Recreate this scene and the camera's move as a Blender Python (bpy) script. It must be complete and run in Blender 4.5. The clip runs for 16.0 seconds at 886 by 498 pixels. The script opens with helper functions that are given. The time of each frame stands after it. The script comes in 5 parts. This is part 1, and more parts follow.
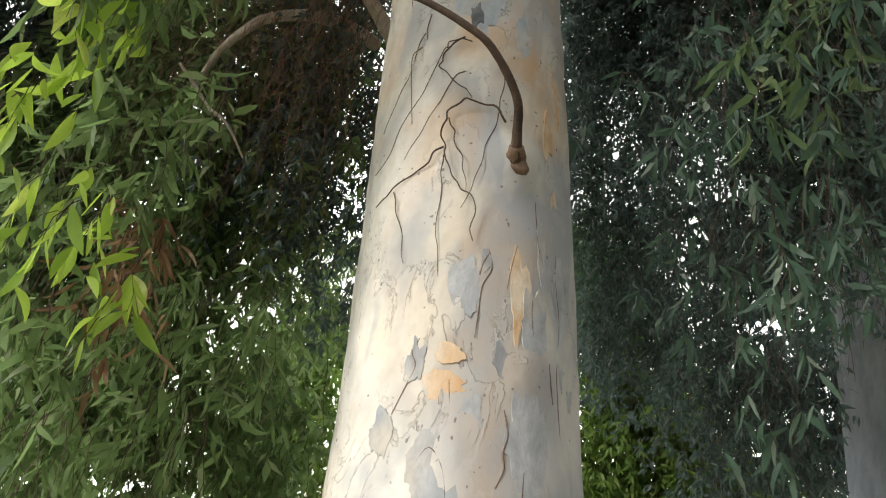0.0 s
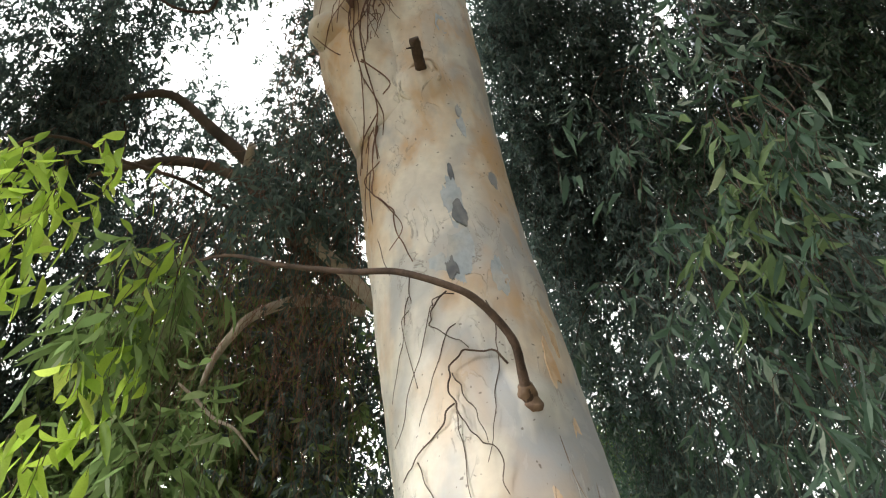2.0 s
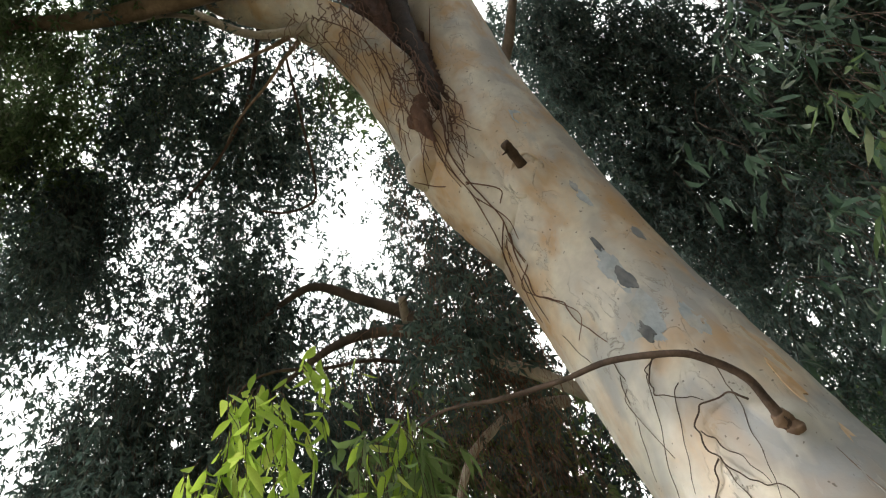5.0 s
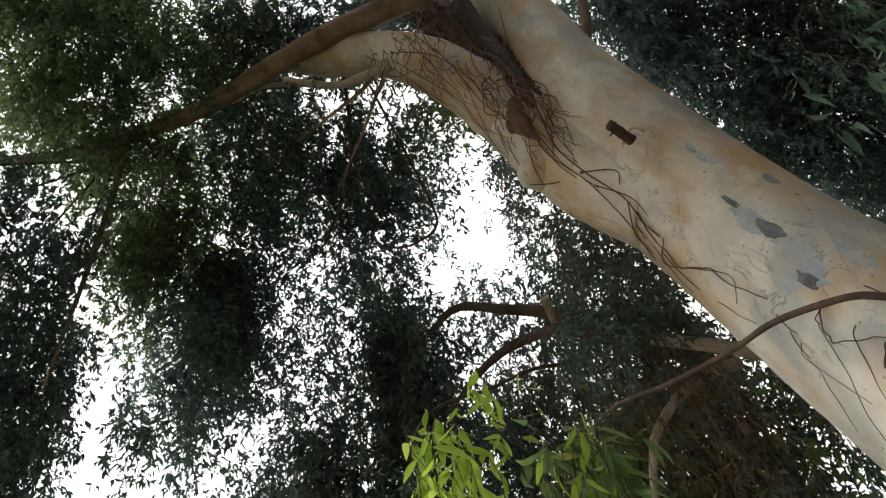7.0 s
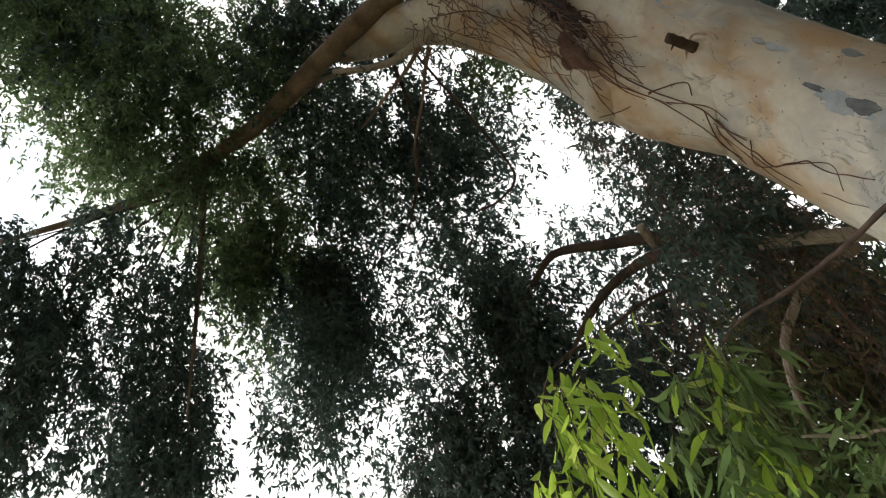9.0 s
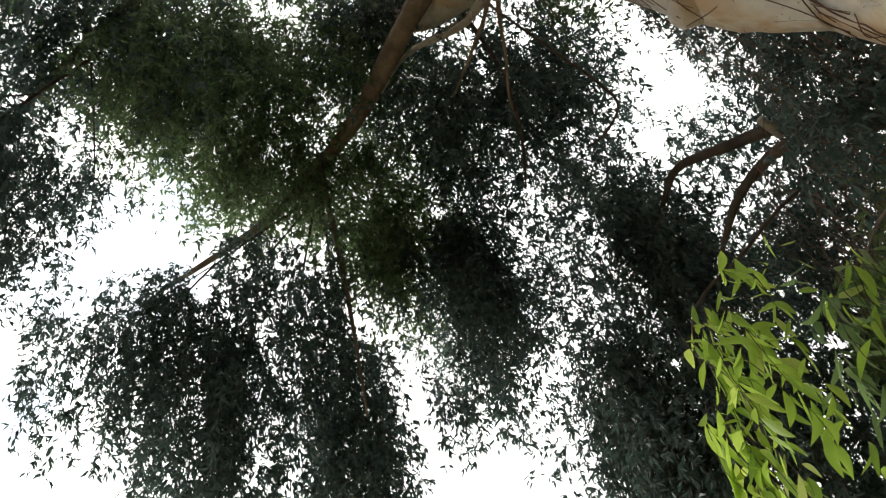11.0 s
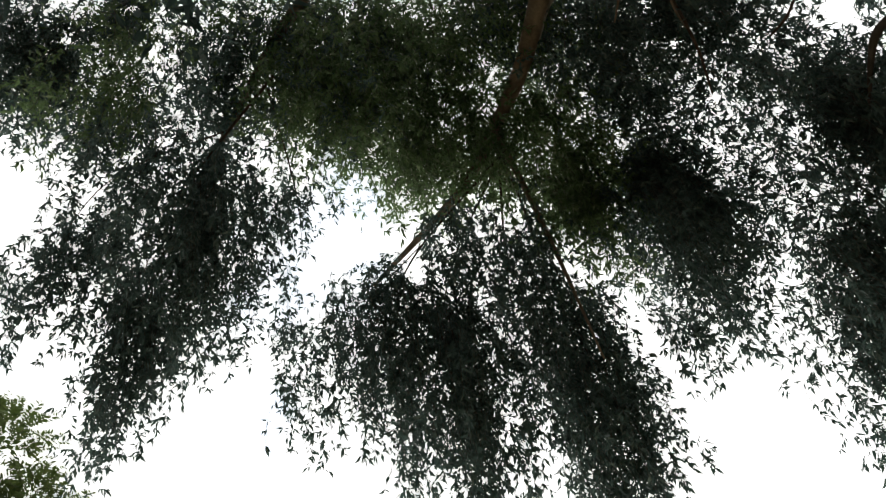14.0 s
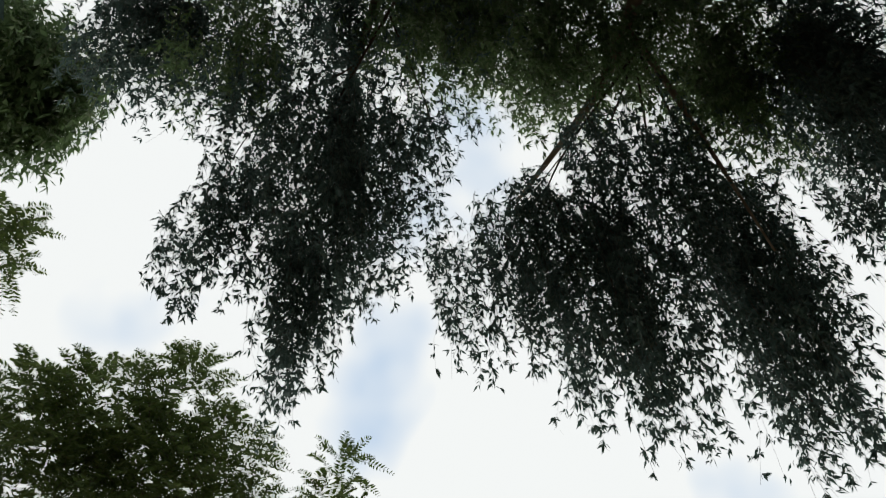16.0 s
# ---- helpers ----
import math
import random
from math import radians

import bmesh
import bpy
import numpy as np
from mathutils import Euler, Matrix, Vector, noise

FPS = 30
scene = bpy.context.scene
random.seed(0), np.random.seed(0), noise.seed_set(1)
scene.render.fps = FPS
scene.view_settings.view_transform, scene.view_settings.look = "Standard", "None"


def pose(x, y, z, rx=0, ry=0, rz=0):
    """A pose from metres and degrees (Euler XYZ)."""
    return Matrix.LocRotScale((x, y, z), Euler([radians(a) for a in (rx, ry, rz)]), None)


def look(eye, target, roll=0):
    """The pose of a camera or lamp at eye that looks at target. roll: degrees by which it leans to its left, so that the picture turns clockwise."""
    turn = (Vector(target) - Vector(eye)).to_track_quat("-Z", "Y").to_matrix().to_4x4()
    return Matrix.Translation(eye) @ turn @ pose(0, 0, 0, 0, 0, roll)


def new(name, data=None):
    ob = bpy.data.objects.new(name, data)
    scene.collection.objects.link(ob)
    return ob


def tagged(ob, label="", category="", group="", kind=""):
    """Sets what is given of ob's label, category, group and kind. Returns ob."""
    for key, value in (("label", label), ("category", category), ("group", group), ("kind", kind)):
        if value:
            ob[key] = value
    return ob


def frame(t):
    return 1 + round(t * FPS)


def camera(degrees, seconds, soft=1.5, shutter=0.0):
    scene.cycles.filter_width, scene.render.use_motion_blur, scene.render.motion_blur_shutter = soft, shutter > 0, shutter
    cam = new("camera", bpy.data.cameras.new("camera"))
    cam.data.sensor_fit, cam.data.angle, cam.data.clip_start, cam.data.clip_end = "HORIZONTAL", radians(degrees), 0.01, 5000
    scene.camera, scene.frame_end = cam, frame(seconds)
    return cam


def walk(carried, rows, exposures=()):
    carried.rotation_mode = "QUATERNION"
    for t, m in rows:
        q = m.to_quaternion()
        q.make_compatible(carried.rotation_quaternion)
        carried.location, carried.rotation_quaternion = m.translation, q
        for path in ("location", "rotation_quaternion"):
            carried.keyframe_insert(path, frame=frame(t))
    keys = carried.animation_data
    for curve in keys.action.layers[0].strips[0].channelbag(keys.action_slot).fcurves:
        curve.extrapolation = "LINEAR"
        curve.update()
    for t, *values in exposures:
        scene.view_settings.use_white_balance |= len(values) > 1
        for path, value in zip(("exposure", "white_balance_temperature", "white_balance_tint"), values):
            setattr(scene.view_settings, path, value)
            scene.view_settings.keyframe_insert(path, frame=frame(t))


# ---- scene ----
cam = camera(57.14, 16.0, soft=1.15)
PATH = [
    (0, -0.000, -0.000, 1.500, 123.00, -10.00, -1.58),
    (0.5, -0.004, 0.000, 1.513, 126.95, -7.49, -0.75),
    (1, -0.005, -0.016, 1.525, 130.80, -4.05, -0.14),
    (1.5, -0.019, -0.057, 1.543, 134.34, -1.25, 3.34),
    (2, -0.017, -0.070, 1.563, 138.14, 1.47, 8.11),
    (2.5, -0.034, -0.134, 1.569, 140.55, 3.09, 13.84),
    (3, -0.047, -0.191, 1.567, 142.33, 5.33, 18.80),
    (3.5, -0.063, -0.189, 1.571, 143.91, 6.93, 22.66),
    (3.7, -0.070, -0.217, 1.573, 143.81, 7.65, 23.56),
    (5.8, -0.118, -0.314, 1.561, 148.73, 12.05, 42.23),
    (6, -0.111, -0.328, 1.560, 149.13, 12.09, 44.43),
    (6.5, -0.103, -0.341, 1.590, 149.22, 11.52, 47.54),
    (7, -0.078, -0.349, 1.587, 149.15, 10.45, 50.75),
    (7.5, -0.066, -0.351, 1.588, 148.99, 10.69, 53.41),
    (8, -0.072, -0.361, 1.592, 148.95, 11.47, 56.68),
    (8.5, -0.073, -0.385, 1.587, 148.76, 11.81, 61.24),
    (8.7, -0.066, -0.387, 1.599, 148.71, 11.96, 62.98),
    (10.8, 0.214, -0.339, 1.672, 146.98, 11.79, 81.73),
    (11, 0.202, -0.337, 1.682, 147.02, 11.59, 83.80),
    (11.5, 0.192, -0.361, 1.689, 147.01, 11.21, 87.82),
    (12, 0.181, -0.367, 1.688, 147.20, 10.91, 91.03),
    (12.5, 0.180, -0.404, 1.695, 147.19, 10.24, 93.96),
    (13, 0.196, -0.423, 1.697, 147.16, 9.86, 96.82),
    (13.5, 0.205, -0.440, 1.695, 147.20, 9.14, 99.65),
    (14, 0.225, -0.474, 1.678, 146.90, 8.22, 102.14),
    (14.5, 0.286, -0.564, 1.677, 145.85, 7.31, 104.89),
    (15, 0.281, -0.617, 1.690, 145.03, 6.98, 107.03),
    (15.5, 0.273, -0.661, 1.698, 143.59, 5.62, 109.81),
    (16, 0.281, -0.646, 1.742, 141.98, 5.07, 112.40),
]
EXPOSURES = [(0, -0.38, 6500, 10), (2.5, 0.04, 6500, 10), (3.5, -0.03, 6500, 10), (7, -0.63, 6500, 10), (8.7, -0.66, 6500, 10), (11.5, -0.64, 6500, 10), (13, -0.78, 6500, 10), (14.5, -1.4, 6430, 9), (16, -1.95, 6300, 7)]
walk(cam, [(t, pose(x, y, z, rx, ry, rz)) for t, x, y, z, rx, ry, rz in PATH], EXPOSURES)

# ---- world and light ----
SUN_AZ, SUN_EL = 126.0, 23.0          # degrees to the left of +y, and up


def polar(az, el, dist):
    """A place seen from where the camera stands under the tree: degrees to the left of +y, degrees up, metres."""
    a, e = radians(az), radians(el)
    return Vector((0.08 - dist * math.sin(a) * math.cos(e), -0.35 + dist * math.cos(a) * math.cos(e), 1.62 + dist * math.sin(e)))


world = bpy.data.worlds.new("sky")
scene.world = world
world.use_nodes = True
wn, wl = world.node_tree.nodes, world.node_tree.links
wn.clear()
w_out = wn.new("ShaderNodeOutputWorld")
w_sky = wn.new("ShaderNodeTexSky")
w_sky.sky_type, w_sky.sun_disc = "NISHITA", False
w_sky.sun_elevation, w_sky.sun_rotation = radians(SUN_EL), radians(-SUN_AZ)
w_sky_bg = wn.new("ShaderNodeBackground")
w_sky_bg.inputs["Strength"].default_value = 0.15
wl.new(w_sky.outputs[0], w_sky_bg.inputs["Color"])
w_cloud = wn.new("ShaderNodeBackground")
w_cloud.inputs["Color"].default_value = (1.0, 0.985, 0.955, 1)
w_cloud.inputs["Strength"].default_value = 3.6
w_co = wn.new("ShaderNodeTexCoord")
w_noise = wn.new("ShaderNodeTexNoise")
w_noise.inputs["Scale"].default_value = 2.3
w_noise.inputs["Detail"].default_value = 4.0
wl.new(w_co.outputs["Generated"], w_noise.inputs["Vector"])
w_dot = wn.new("ShaderNodeVectorMath")
w_dot.operation = "DOT_PRODUCT"
w_dot.inputs[1].default_value = (-0.686, -0.277, 0.672)      # a thin place in the cloud
wl.new(w_co.outputs["Generated"], w_dot.inputs[0])
w_hole = wn.new("ShaderNodeMapRange")
w_hole.inputs["From Min"].default_value, w_hole.inputs["From Max"].default_value = 0.9915, 0.9985
w_hole.inputs["To Max"].default_value = 0.10
wl.new(w_dot.outputs["Value"], w_hole.inputs[0])
w_thick = wn.new("ShaderNodeMath")
w_thick.operation = "SUBTRACT"
wl.new(w_noise.outputs[0], w_thick.inputs[0])
wl.new(w_hole.outputs[0], w_thick.inputs[1])
w_ramp = wn.new("ShaderNodeMapRange")
w_ramp.inputs["From Min"].default_value, w_ramp.inputs["From Max"].default_value = 0.34, 0.46
w_ramp.inputs["To Min"].default_value, w_ramp.inputs["To Max"].default_value = 0.8, 1.0
wl.new(w_thick.outputs[0], w_ramp.inputs[0])
w_thin = wn.new("ShaderNodeMix")
w_thin.data_type = "RGBA"
w_thin.inputs[6].default_value, w_thin.inputs[7].default_value = (0.62, 0.78, 1.0, 1), (1.0, 0.988, 0.965, 1)
w_soft = wn.new("ShaderNodeMapRange")
w_soft.inputs["From Min"].default_value, w_soft.inputs["From Max"].default_value = 0.34, 0.46
wl.new(w_thick.outputs[0], w_soft.inputs[0])
wl.new(w_soft.outputs[0], w_thin.inputs[0])
wl.new(w_thin.outputs[2], w_cloud.inputs["Color"])
w_mix = wn.new("ShaderNodeMixShader")
wl.new(w_ramp.outputs[0], w_mix.inputs[0])
wl.new(w_sky_bg.outputs[0], w_mix.inputs[1])
wl.new(w_cloud.outputs[0], w_mix.inputs[2])
wl.new(w_mix.outputs[0], w_out.inputs[0])

sun = new("sun", bpy.data.lights.new("sun", "SUN"))
sun.data.energy, sun.data.angle, sun.data.color = 3.7, radians(10), (1.0, 0.965, 0.915)
sun.matrix_world = look(polar(SUN_AZ, SUN_EL, 40), (0, 1.5, 3))

# ---- materials ----


class Nodes:
    """A material's node tree, with short ways to add nodes."""

    def __init__(self, name):
        self.mat = bpy.data.materials.new(name)
        self.mat.use_nodes = True
        self.n, self.l = self.mat.node_tree.nodes, self.mat.node_tree.links
        self.bsdf = self.n["Principled BSDF"]
        self.out = self.n["Material Output"]

    def put(self, socket, value):
        if isinstance(value, bpy.types.NodeSocket):
            self.l.new(value, socket)
        else:
            socket.default_value = value

    def coords(self, scale=(1, 1, 1)):
        c, m = self.n.new("ShaderNodeTexCoord"), self.n.new("ShaderNodeMapping")
        m.inputs["Scale"].default_value = scale
        self.l.new(c.outputs["Object"], m.inputs["Vector"])
        return m.outputs[0]

    def noise(self, vector, scale, detail=4.0, rough=0.55, distort=0.0):
        t = self.n.new("ShaderNodeTexNoise")
        self.l.new(vector, t.inputs["Vector"])
        t.inputs["Scale"].default_value, t.inputs["Detail"].default_value = scale, detail
        t.inputs["Roughness"].default_value, t.inputs["Distortion"].default_value = rough, distort
        return t.outputs[0]

    def band(self, value, lo, hi, a=0.0, b=1.0):
        m = self.n.new("ShaderNodeMapRange")
        self.put(m.inputs[0], value)
        for k, v in enumerate((lo, hi, a, b)):
            m.inputs[k + 1].default_value = v
        return m.outputs[0]

    def maths(self, op, a, b=0.0):
        m = self.n.new("ShaderNodeMath")
        m.operation = op
        self.put(m.inputs[0], a)
        self.put(m.inputs[1], b)
        return m.outputs[0]

    def mix(self, fac, a, b, blend="MIX"):
        m = self.n.new("ShaderNodeMix")
        m.data_type, m.blend_type = "RGBA", blend
        self.put(m.inputs[0], fac)
        for k, v in ((6, a), (7, b)):
            self.put(m.inputs[k], v if isinstance(v, bpy.types.NodeSocket) else (*v, 1))
        return m.outputs[2]

    def bump(self, height, strength, distance=0.01):
        b = self.n.new("ShaderNodeBump")
        b.inputs["Strength"].default_value, b.inputs["Distance"].default_value = strength, distance
        self.l.new(height, b.inputs["Height"])
        self.l.new(b.outputs[0], self.bsdf.inputs["Normal"])

    def colour(self, value, rough):
        self.put(self.bsdf.inputs["Base Color"], value if isinstance(value, bpy.types.NodeSocket) else (*value, 1))
        self.put(self.bsdf.inputs["Roughness"], rough)

    def island(self):
        return self.n.new("ShaderNodeNewGeometry").outputs["Random Per Island"]


def bark_material():
    """Smooth gum bark that sheds: cream and grey below, more tan higher up, with grey-blue old plates."""
    k = Nodes("shed_gum_bark")
    v, w = k.coords((1, 1, 0.5)), k.coords((1, 1, 0.8))
    sep = k.n.new("ShaderNodeSeparateXYZ")
    k.l.new(k.coords(), sep.inputs[0])
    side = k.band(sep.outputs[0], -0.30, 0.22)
    high = k.band(sep.outputs[2], 3.1, 4.4)
    big = k.noise(v, 2.6, 3, 0.5, 0.6)
    fine = k.noise(w, 34, 5, 0.6)
    # darker to the right: grey old bark, plus shade put into the colour
    grey_and_shade = k.band(k.maths("ADD", k.maths("MULTIPLY", side, 0.40), big), 0.50, 0.72)
    base = k.mix(grey_and_shade, (0.82, 0.775, 0.69), (0.37, 0.38, 0.385))
    base = k.mix(k.maths("MULTIPLY", high, 0.40), base, (0.52, 0.41, 0.28))
    t = k.maths("ADD", k.noise(v, 3.4, 3, 0.5, 0.4), k.maths("MULTIPLY", high, 0.10))
    base = k.mix(k.maths("MULTIPLY", k.band(t, 0.52, 0.66), k.band(sep.outputs[2], 2.3, 4.0, 0.30, 0.82)), base, (0.57, 0.37, 0.19))
    rust = k.maths("MULTIPLY", k.band(k.noise(v, 4.8, 3, 0.5, 0.3), 0.54, 0.66), k.band(sep.outputs[2], 2.6, 4.2, 0.14, 0.75))
    base = k.mix(rust, base, (0.58, 0.34, 0.14))
    cream = k.band(k.noise(v, 5.0, 3, 0.5, 0.3), 0.50, 0.62)
    base = k.mix(k.maths("MULTIPLY", cream, 0.5), base, (0.82, 0.76, 0.62))
    plate = k.band(k.noise(v, 4.0, 4, 0.5, 0.3), 0.57, 0.66)
    base = k.mix(k.maths("MULTIPLY", plate, 0.6), base, (0.36, 0.38, 0.39))
    tall = k.coords((1, 1, 0.42))
    flake = k.noise(tall, 7.5, 5, 0.6, 0.9)
    step = k.band(flake, 0.545, 0.555)
    rim = k.maths("MULTIPLY", k.band(flake, 0.530, 0.545), k.maths("SUBTRACT", 1.0, step))
    broken = k.band(k.noise(v, 4.0, 2), 0.46, 0.56)
    base = k.mix(k.maths("MULTIPLY", k.maths("MULTIPLY", rim, broken), 0.55), base, (0.20, 0.165, 0.125))
    base = k.mix(k.maths("MULTIPLY", step, 0.16), base, (0.60, 0.60, 0.58))
    base = k.mix(k.band(fine, 0.35, 0.7, 0.0, 0.25), base, (0.42, 0.37, 0.30))
    pits = k.band(k.noise(w, 55, 1, 0.4), 0.73, 0.77)
    base = k.mix(k.maths("MULTIPLY", pits, 0.7), base, (0.09, 0.07, 0.05))
    k.colour(base, 0.7)
    h = k.maths("ADD", k.maths("MULTIPLY", plate, 0.5), k.maths("MULTIPLY", fine, 0.35))
    h = k.maths("ADD", h, k.maths("MULTIPLY", cream, 0.35))
    h = k.maths("ADD", h, k.maths("MULTIPLY", step, k.maths("MULTIPLY", broken, 0.9)))
    k.bump(h, 0.6, 0.008)
    return k.mat


def plate_material(name, a, b, stain):
    """An old scale of bark: blotched, with a finer grain."""
    k = Nodes(name)
    v = k.coords((1, 1, 0.6))
    c = k.mix(k.band(k.noise(v, 11, 4, 0.6, 0.6), 0.38, 0.64), a, b)
    c = k.mix(k.band(k.noise(v, 5, 3), 0.55, 0.68, 0, 0.6), c, stain)
    fine = k.noise(v, 45, 5, 0.65)
    c = k.mix(k.band(fine, 0.45, 0.75, 0, 0.35), c, tuple(0.5 * x for x in a))
    k.colour(c, 0.75)
    k.bump(fine, 0.5, 0.006)
    return k.mat


def plain_bark(name, dark, light, scale=14.0):
    k = Nodes(name)
    v = k.coords((1, 1, 0.35))
    c = k.mix(k.band(k.noise(v, scale * 0.4, 4), 0.35, 0.65), dark, light)
    fine = k.noise(v, scale * 3, 5, 0.65)
    c = k.mix(k.band(fine, 0.4, 0.75, 0, 0.4), c, tuple(x * 0.35 for x in dark))
    k.colour(c, 0.85)
    k.bump(fine, 0.6, 0.01)
    return k.mat


def leaf_material(name, a, b, c, through_light=0.45, single=False):
    """Leaves: three tones by leaf, waxy above, with light coming through."""
    k = Nodes(name)
    r = k.n.new("ShaderNodeObjectInfo").outputs["Random"] if single else k.island()
    col = k.mix(k.band(r, 0.1, 0.6), a, b)
    col = k.mix(k.band(r, 0.86, 0.93), col, c)
    blotch = k.noise(k.coords(), 30, 3)
    col = k.mix(k.band(blotch, 0.45, 0.75, 0, 0.35), col, tuple(x * 0.55 for x in a))
    k.colour(col, 0.48)
    k.bsdf.inputs["Specular IOR Level"].default_value = 0.32
    tr = k.n.new("ShaderNodeBsdfTranslucent")
    k.l.new(k.mix(0.5, col, tuple(min(1, 1.7 * x) for x in b)), tr.inputs["Color"])
    ms = k.n.new("ShaderNodeMixShader")
    ms.inputs[0].default_value = through_light
    k.l.new(k.bsdf.outputs[0], ms.inputs[1])
    k.l.new(tr.outputs[0], ms.inputs[2])
    k.l.new(ms.outputs[0], k.out.inputs["Surface"])
    return k.mat


BARK = bark_material()
PLATE_GREY = plate_material("grey_bark_scale", (0.34, 0.35, 0.355), (0.50, 0.50, 0.495), (0.58, 0.51, 0.40))
PLATE_DARK = plate_material("dark_bark_scale", (0.26, 0.265, 0.27), (0.46, 0.46, 0.46), (0.55, 0.51, 0.45))
PLATE_TAN = plate_material("tan_bark_scale", (0.60, 0.38, 0.20), (0.70, 0.56, 0.39), (0.76, 0.70, 0.58))
PLATE_SCAR = plate_material("weathered_bark_scar", (0.10, 0.105, 0.112), (0.22, 0.23, 0.24), (0.36, 0.34, 0.30))
KNOT_BARK = plate_material("knotted_bark", (0.10, 0.06, 0.036), (0.24, 0.155, 0.10), (0.36, 0.22, 0.12))
PLATE_BLUE = plate_material("blue_grey_bark_scale", (0.36, 0.40, 0.43), (0.50, 0.53, 0.54), (0.52, 0.46, 0.36))
BARK_BLUE = plain_bark("grey_gum_bark", (0.30, 0.34, 0.40), (0.48, 0.52, 0.58), 6)
DARK_WOOD = plain_bark("dark_branch_bark", (0.055, 0.042, 0.034), (0.13, 0.098, 0.076))
BRANCH = plain_bark("brown_branch_bark", (0.15, 0.105, 0.07), (0.32, 0.235, 0.165))
PALE_WOOD = plain_bark("pale_branch_bark", (0.30, 0.26, 0.21), (0.50, 0.44, 0.37))
TWIG = plain_bark("dead_twig_bark", (0.052, 0.033, 0.023), (0.125, 0.080, 0.056), 40)
STRING = plain_bark("dead_string_bark", (0.105, 0.05, 0.03), (0.24, 0.13, 0.085), 40)
STRING_RED = plain_bark("red_dead_twig_bark", (0.17, 0.08, 0.048), (0.34, 0.19, 0.125), 40)
DARK_FIBRE = plain_bark("dark_fibre_bark", (0.055, 0.028, 0.02), (0.16, 0.085, 0.06), 40)
# near-black colour that stands for the shade in the fork's gap
CLEFT_SHADE = plain_bark("cleft_shade", (0.022, 0.014, 0.010), (0.05, 0.03, 0.02), 40)
LEAF = leaf_material("gum_leaf", (0.050, 0.084, 0.074), (0.092, 0.140, 0.120), (0.17, 0.20, 0.16), 0.31)
LEAF_BLUE = leaf_material("blue_gum_leaf", (0.036, 0.073, 0.047), (0.072, 0.124, 0.078), (0.22, 0.26, 0.20), 0.38)
LEAF_YOUNG = leaf_material("young_gum_leaf", (0.20, 0.33, 0.045), (0.37, 0.51, 0.075), (0.52, 0.55, 0.16), 0.55, True)
LEAF_DEAD = leaf_material("dead_gum_leaf", (0.16, 0.085, 0.045), (0.28, 0.17, 0.09), (0.36, 0.26, 0.16), 0.3)
LEAF_FEATHER = leaf_material("feather_leaflet", (0.04, 0.07, 0.02), (0.085, 0.12, 0.03), (0.14, 0.16, 0.05), 0.45)
LEAF_SUN = leaf_material("sunlit_leaf", (0.08, 0.15, 0.03), (0.15, 0.24, 0.05), (0.22, 0.27, 0.08), 0.5)
# greener, brighter copies of LEAF, with the lit look put into the colour
LEAF_GREEN_LIT = leaf_material("green_lit_gum_leaf", (0.075, 0.126, 0.052), (0.135, 0.198, 0.084), (0.26, 0.29, 0.18), 0.48)
LEAF_SIDE_LIT = leaf_material("hanging_lit_gum_leaf", (0.095, 0.165, 0.058), (0.175, 0.255, 0.095), (0.30, 0.34, 0.20), 0.58)

# ---- ways to build ----


def part(name, mesh, material, parent, label="", kind=""):
    ob = new(name, mesh)
    mesh.materials.append(material)
    ob.parent = parent
    if label or kind:
        tagged(ob, label=label, kind=kind)
    return ob


def thing(name, label, category, at=(0, 0, 0), group=""):
    ob = new(name)
    ob.empty_display_size = 0.2
    return tagged(ob, label=label, category=category, group=group)


def spline(points, steps):
    """Points of a smooth line through control points (x, y, z, radius)."""
    p = np.array(points, float)
    p = np.vstack([2 * p[0] - p[1], p, 2 * p[-1] - p[-2]])
    out = []
    for i in range(1, len(p) - 2):
        u = np.linspace(0, 1, steps, endpoint=False)[:, None]
        a, b, c, d = p[i - 1], p[i], p[i + 1], p[i + 2]
        out.append(0.5 * (2 * b + (c - a) * u + (2 * a - 5 * b + 4 * c - d) * u ** 2 + (3 * b - a - 3 * c + d) * u ** 3))
    return np.vstack(out + [p[-2:-1]])


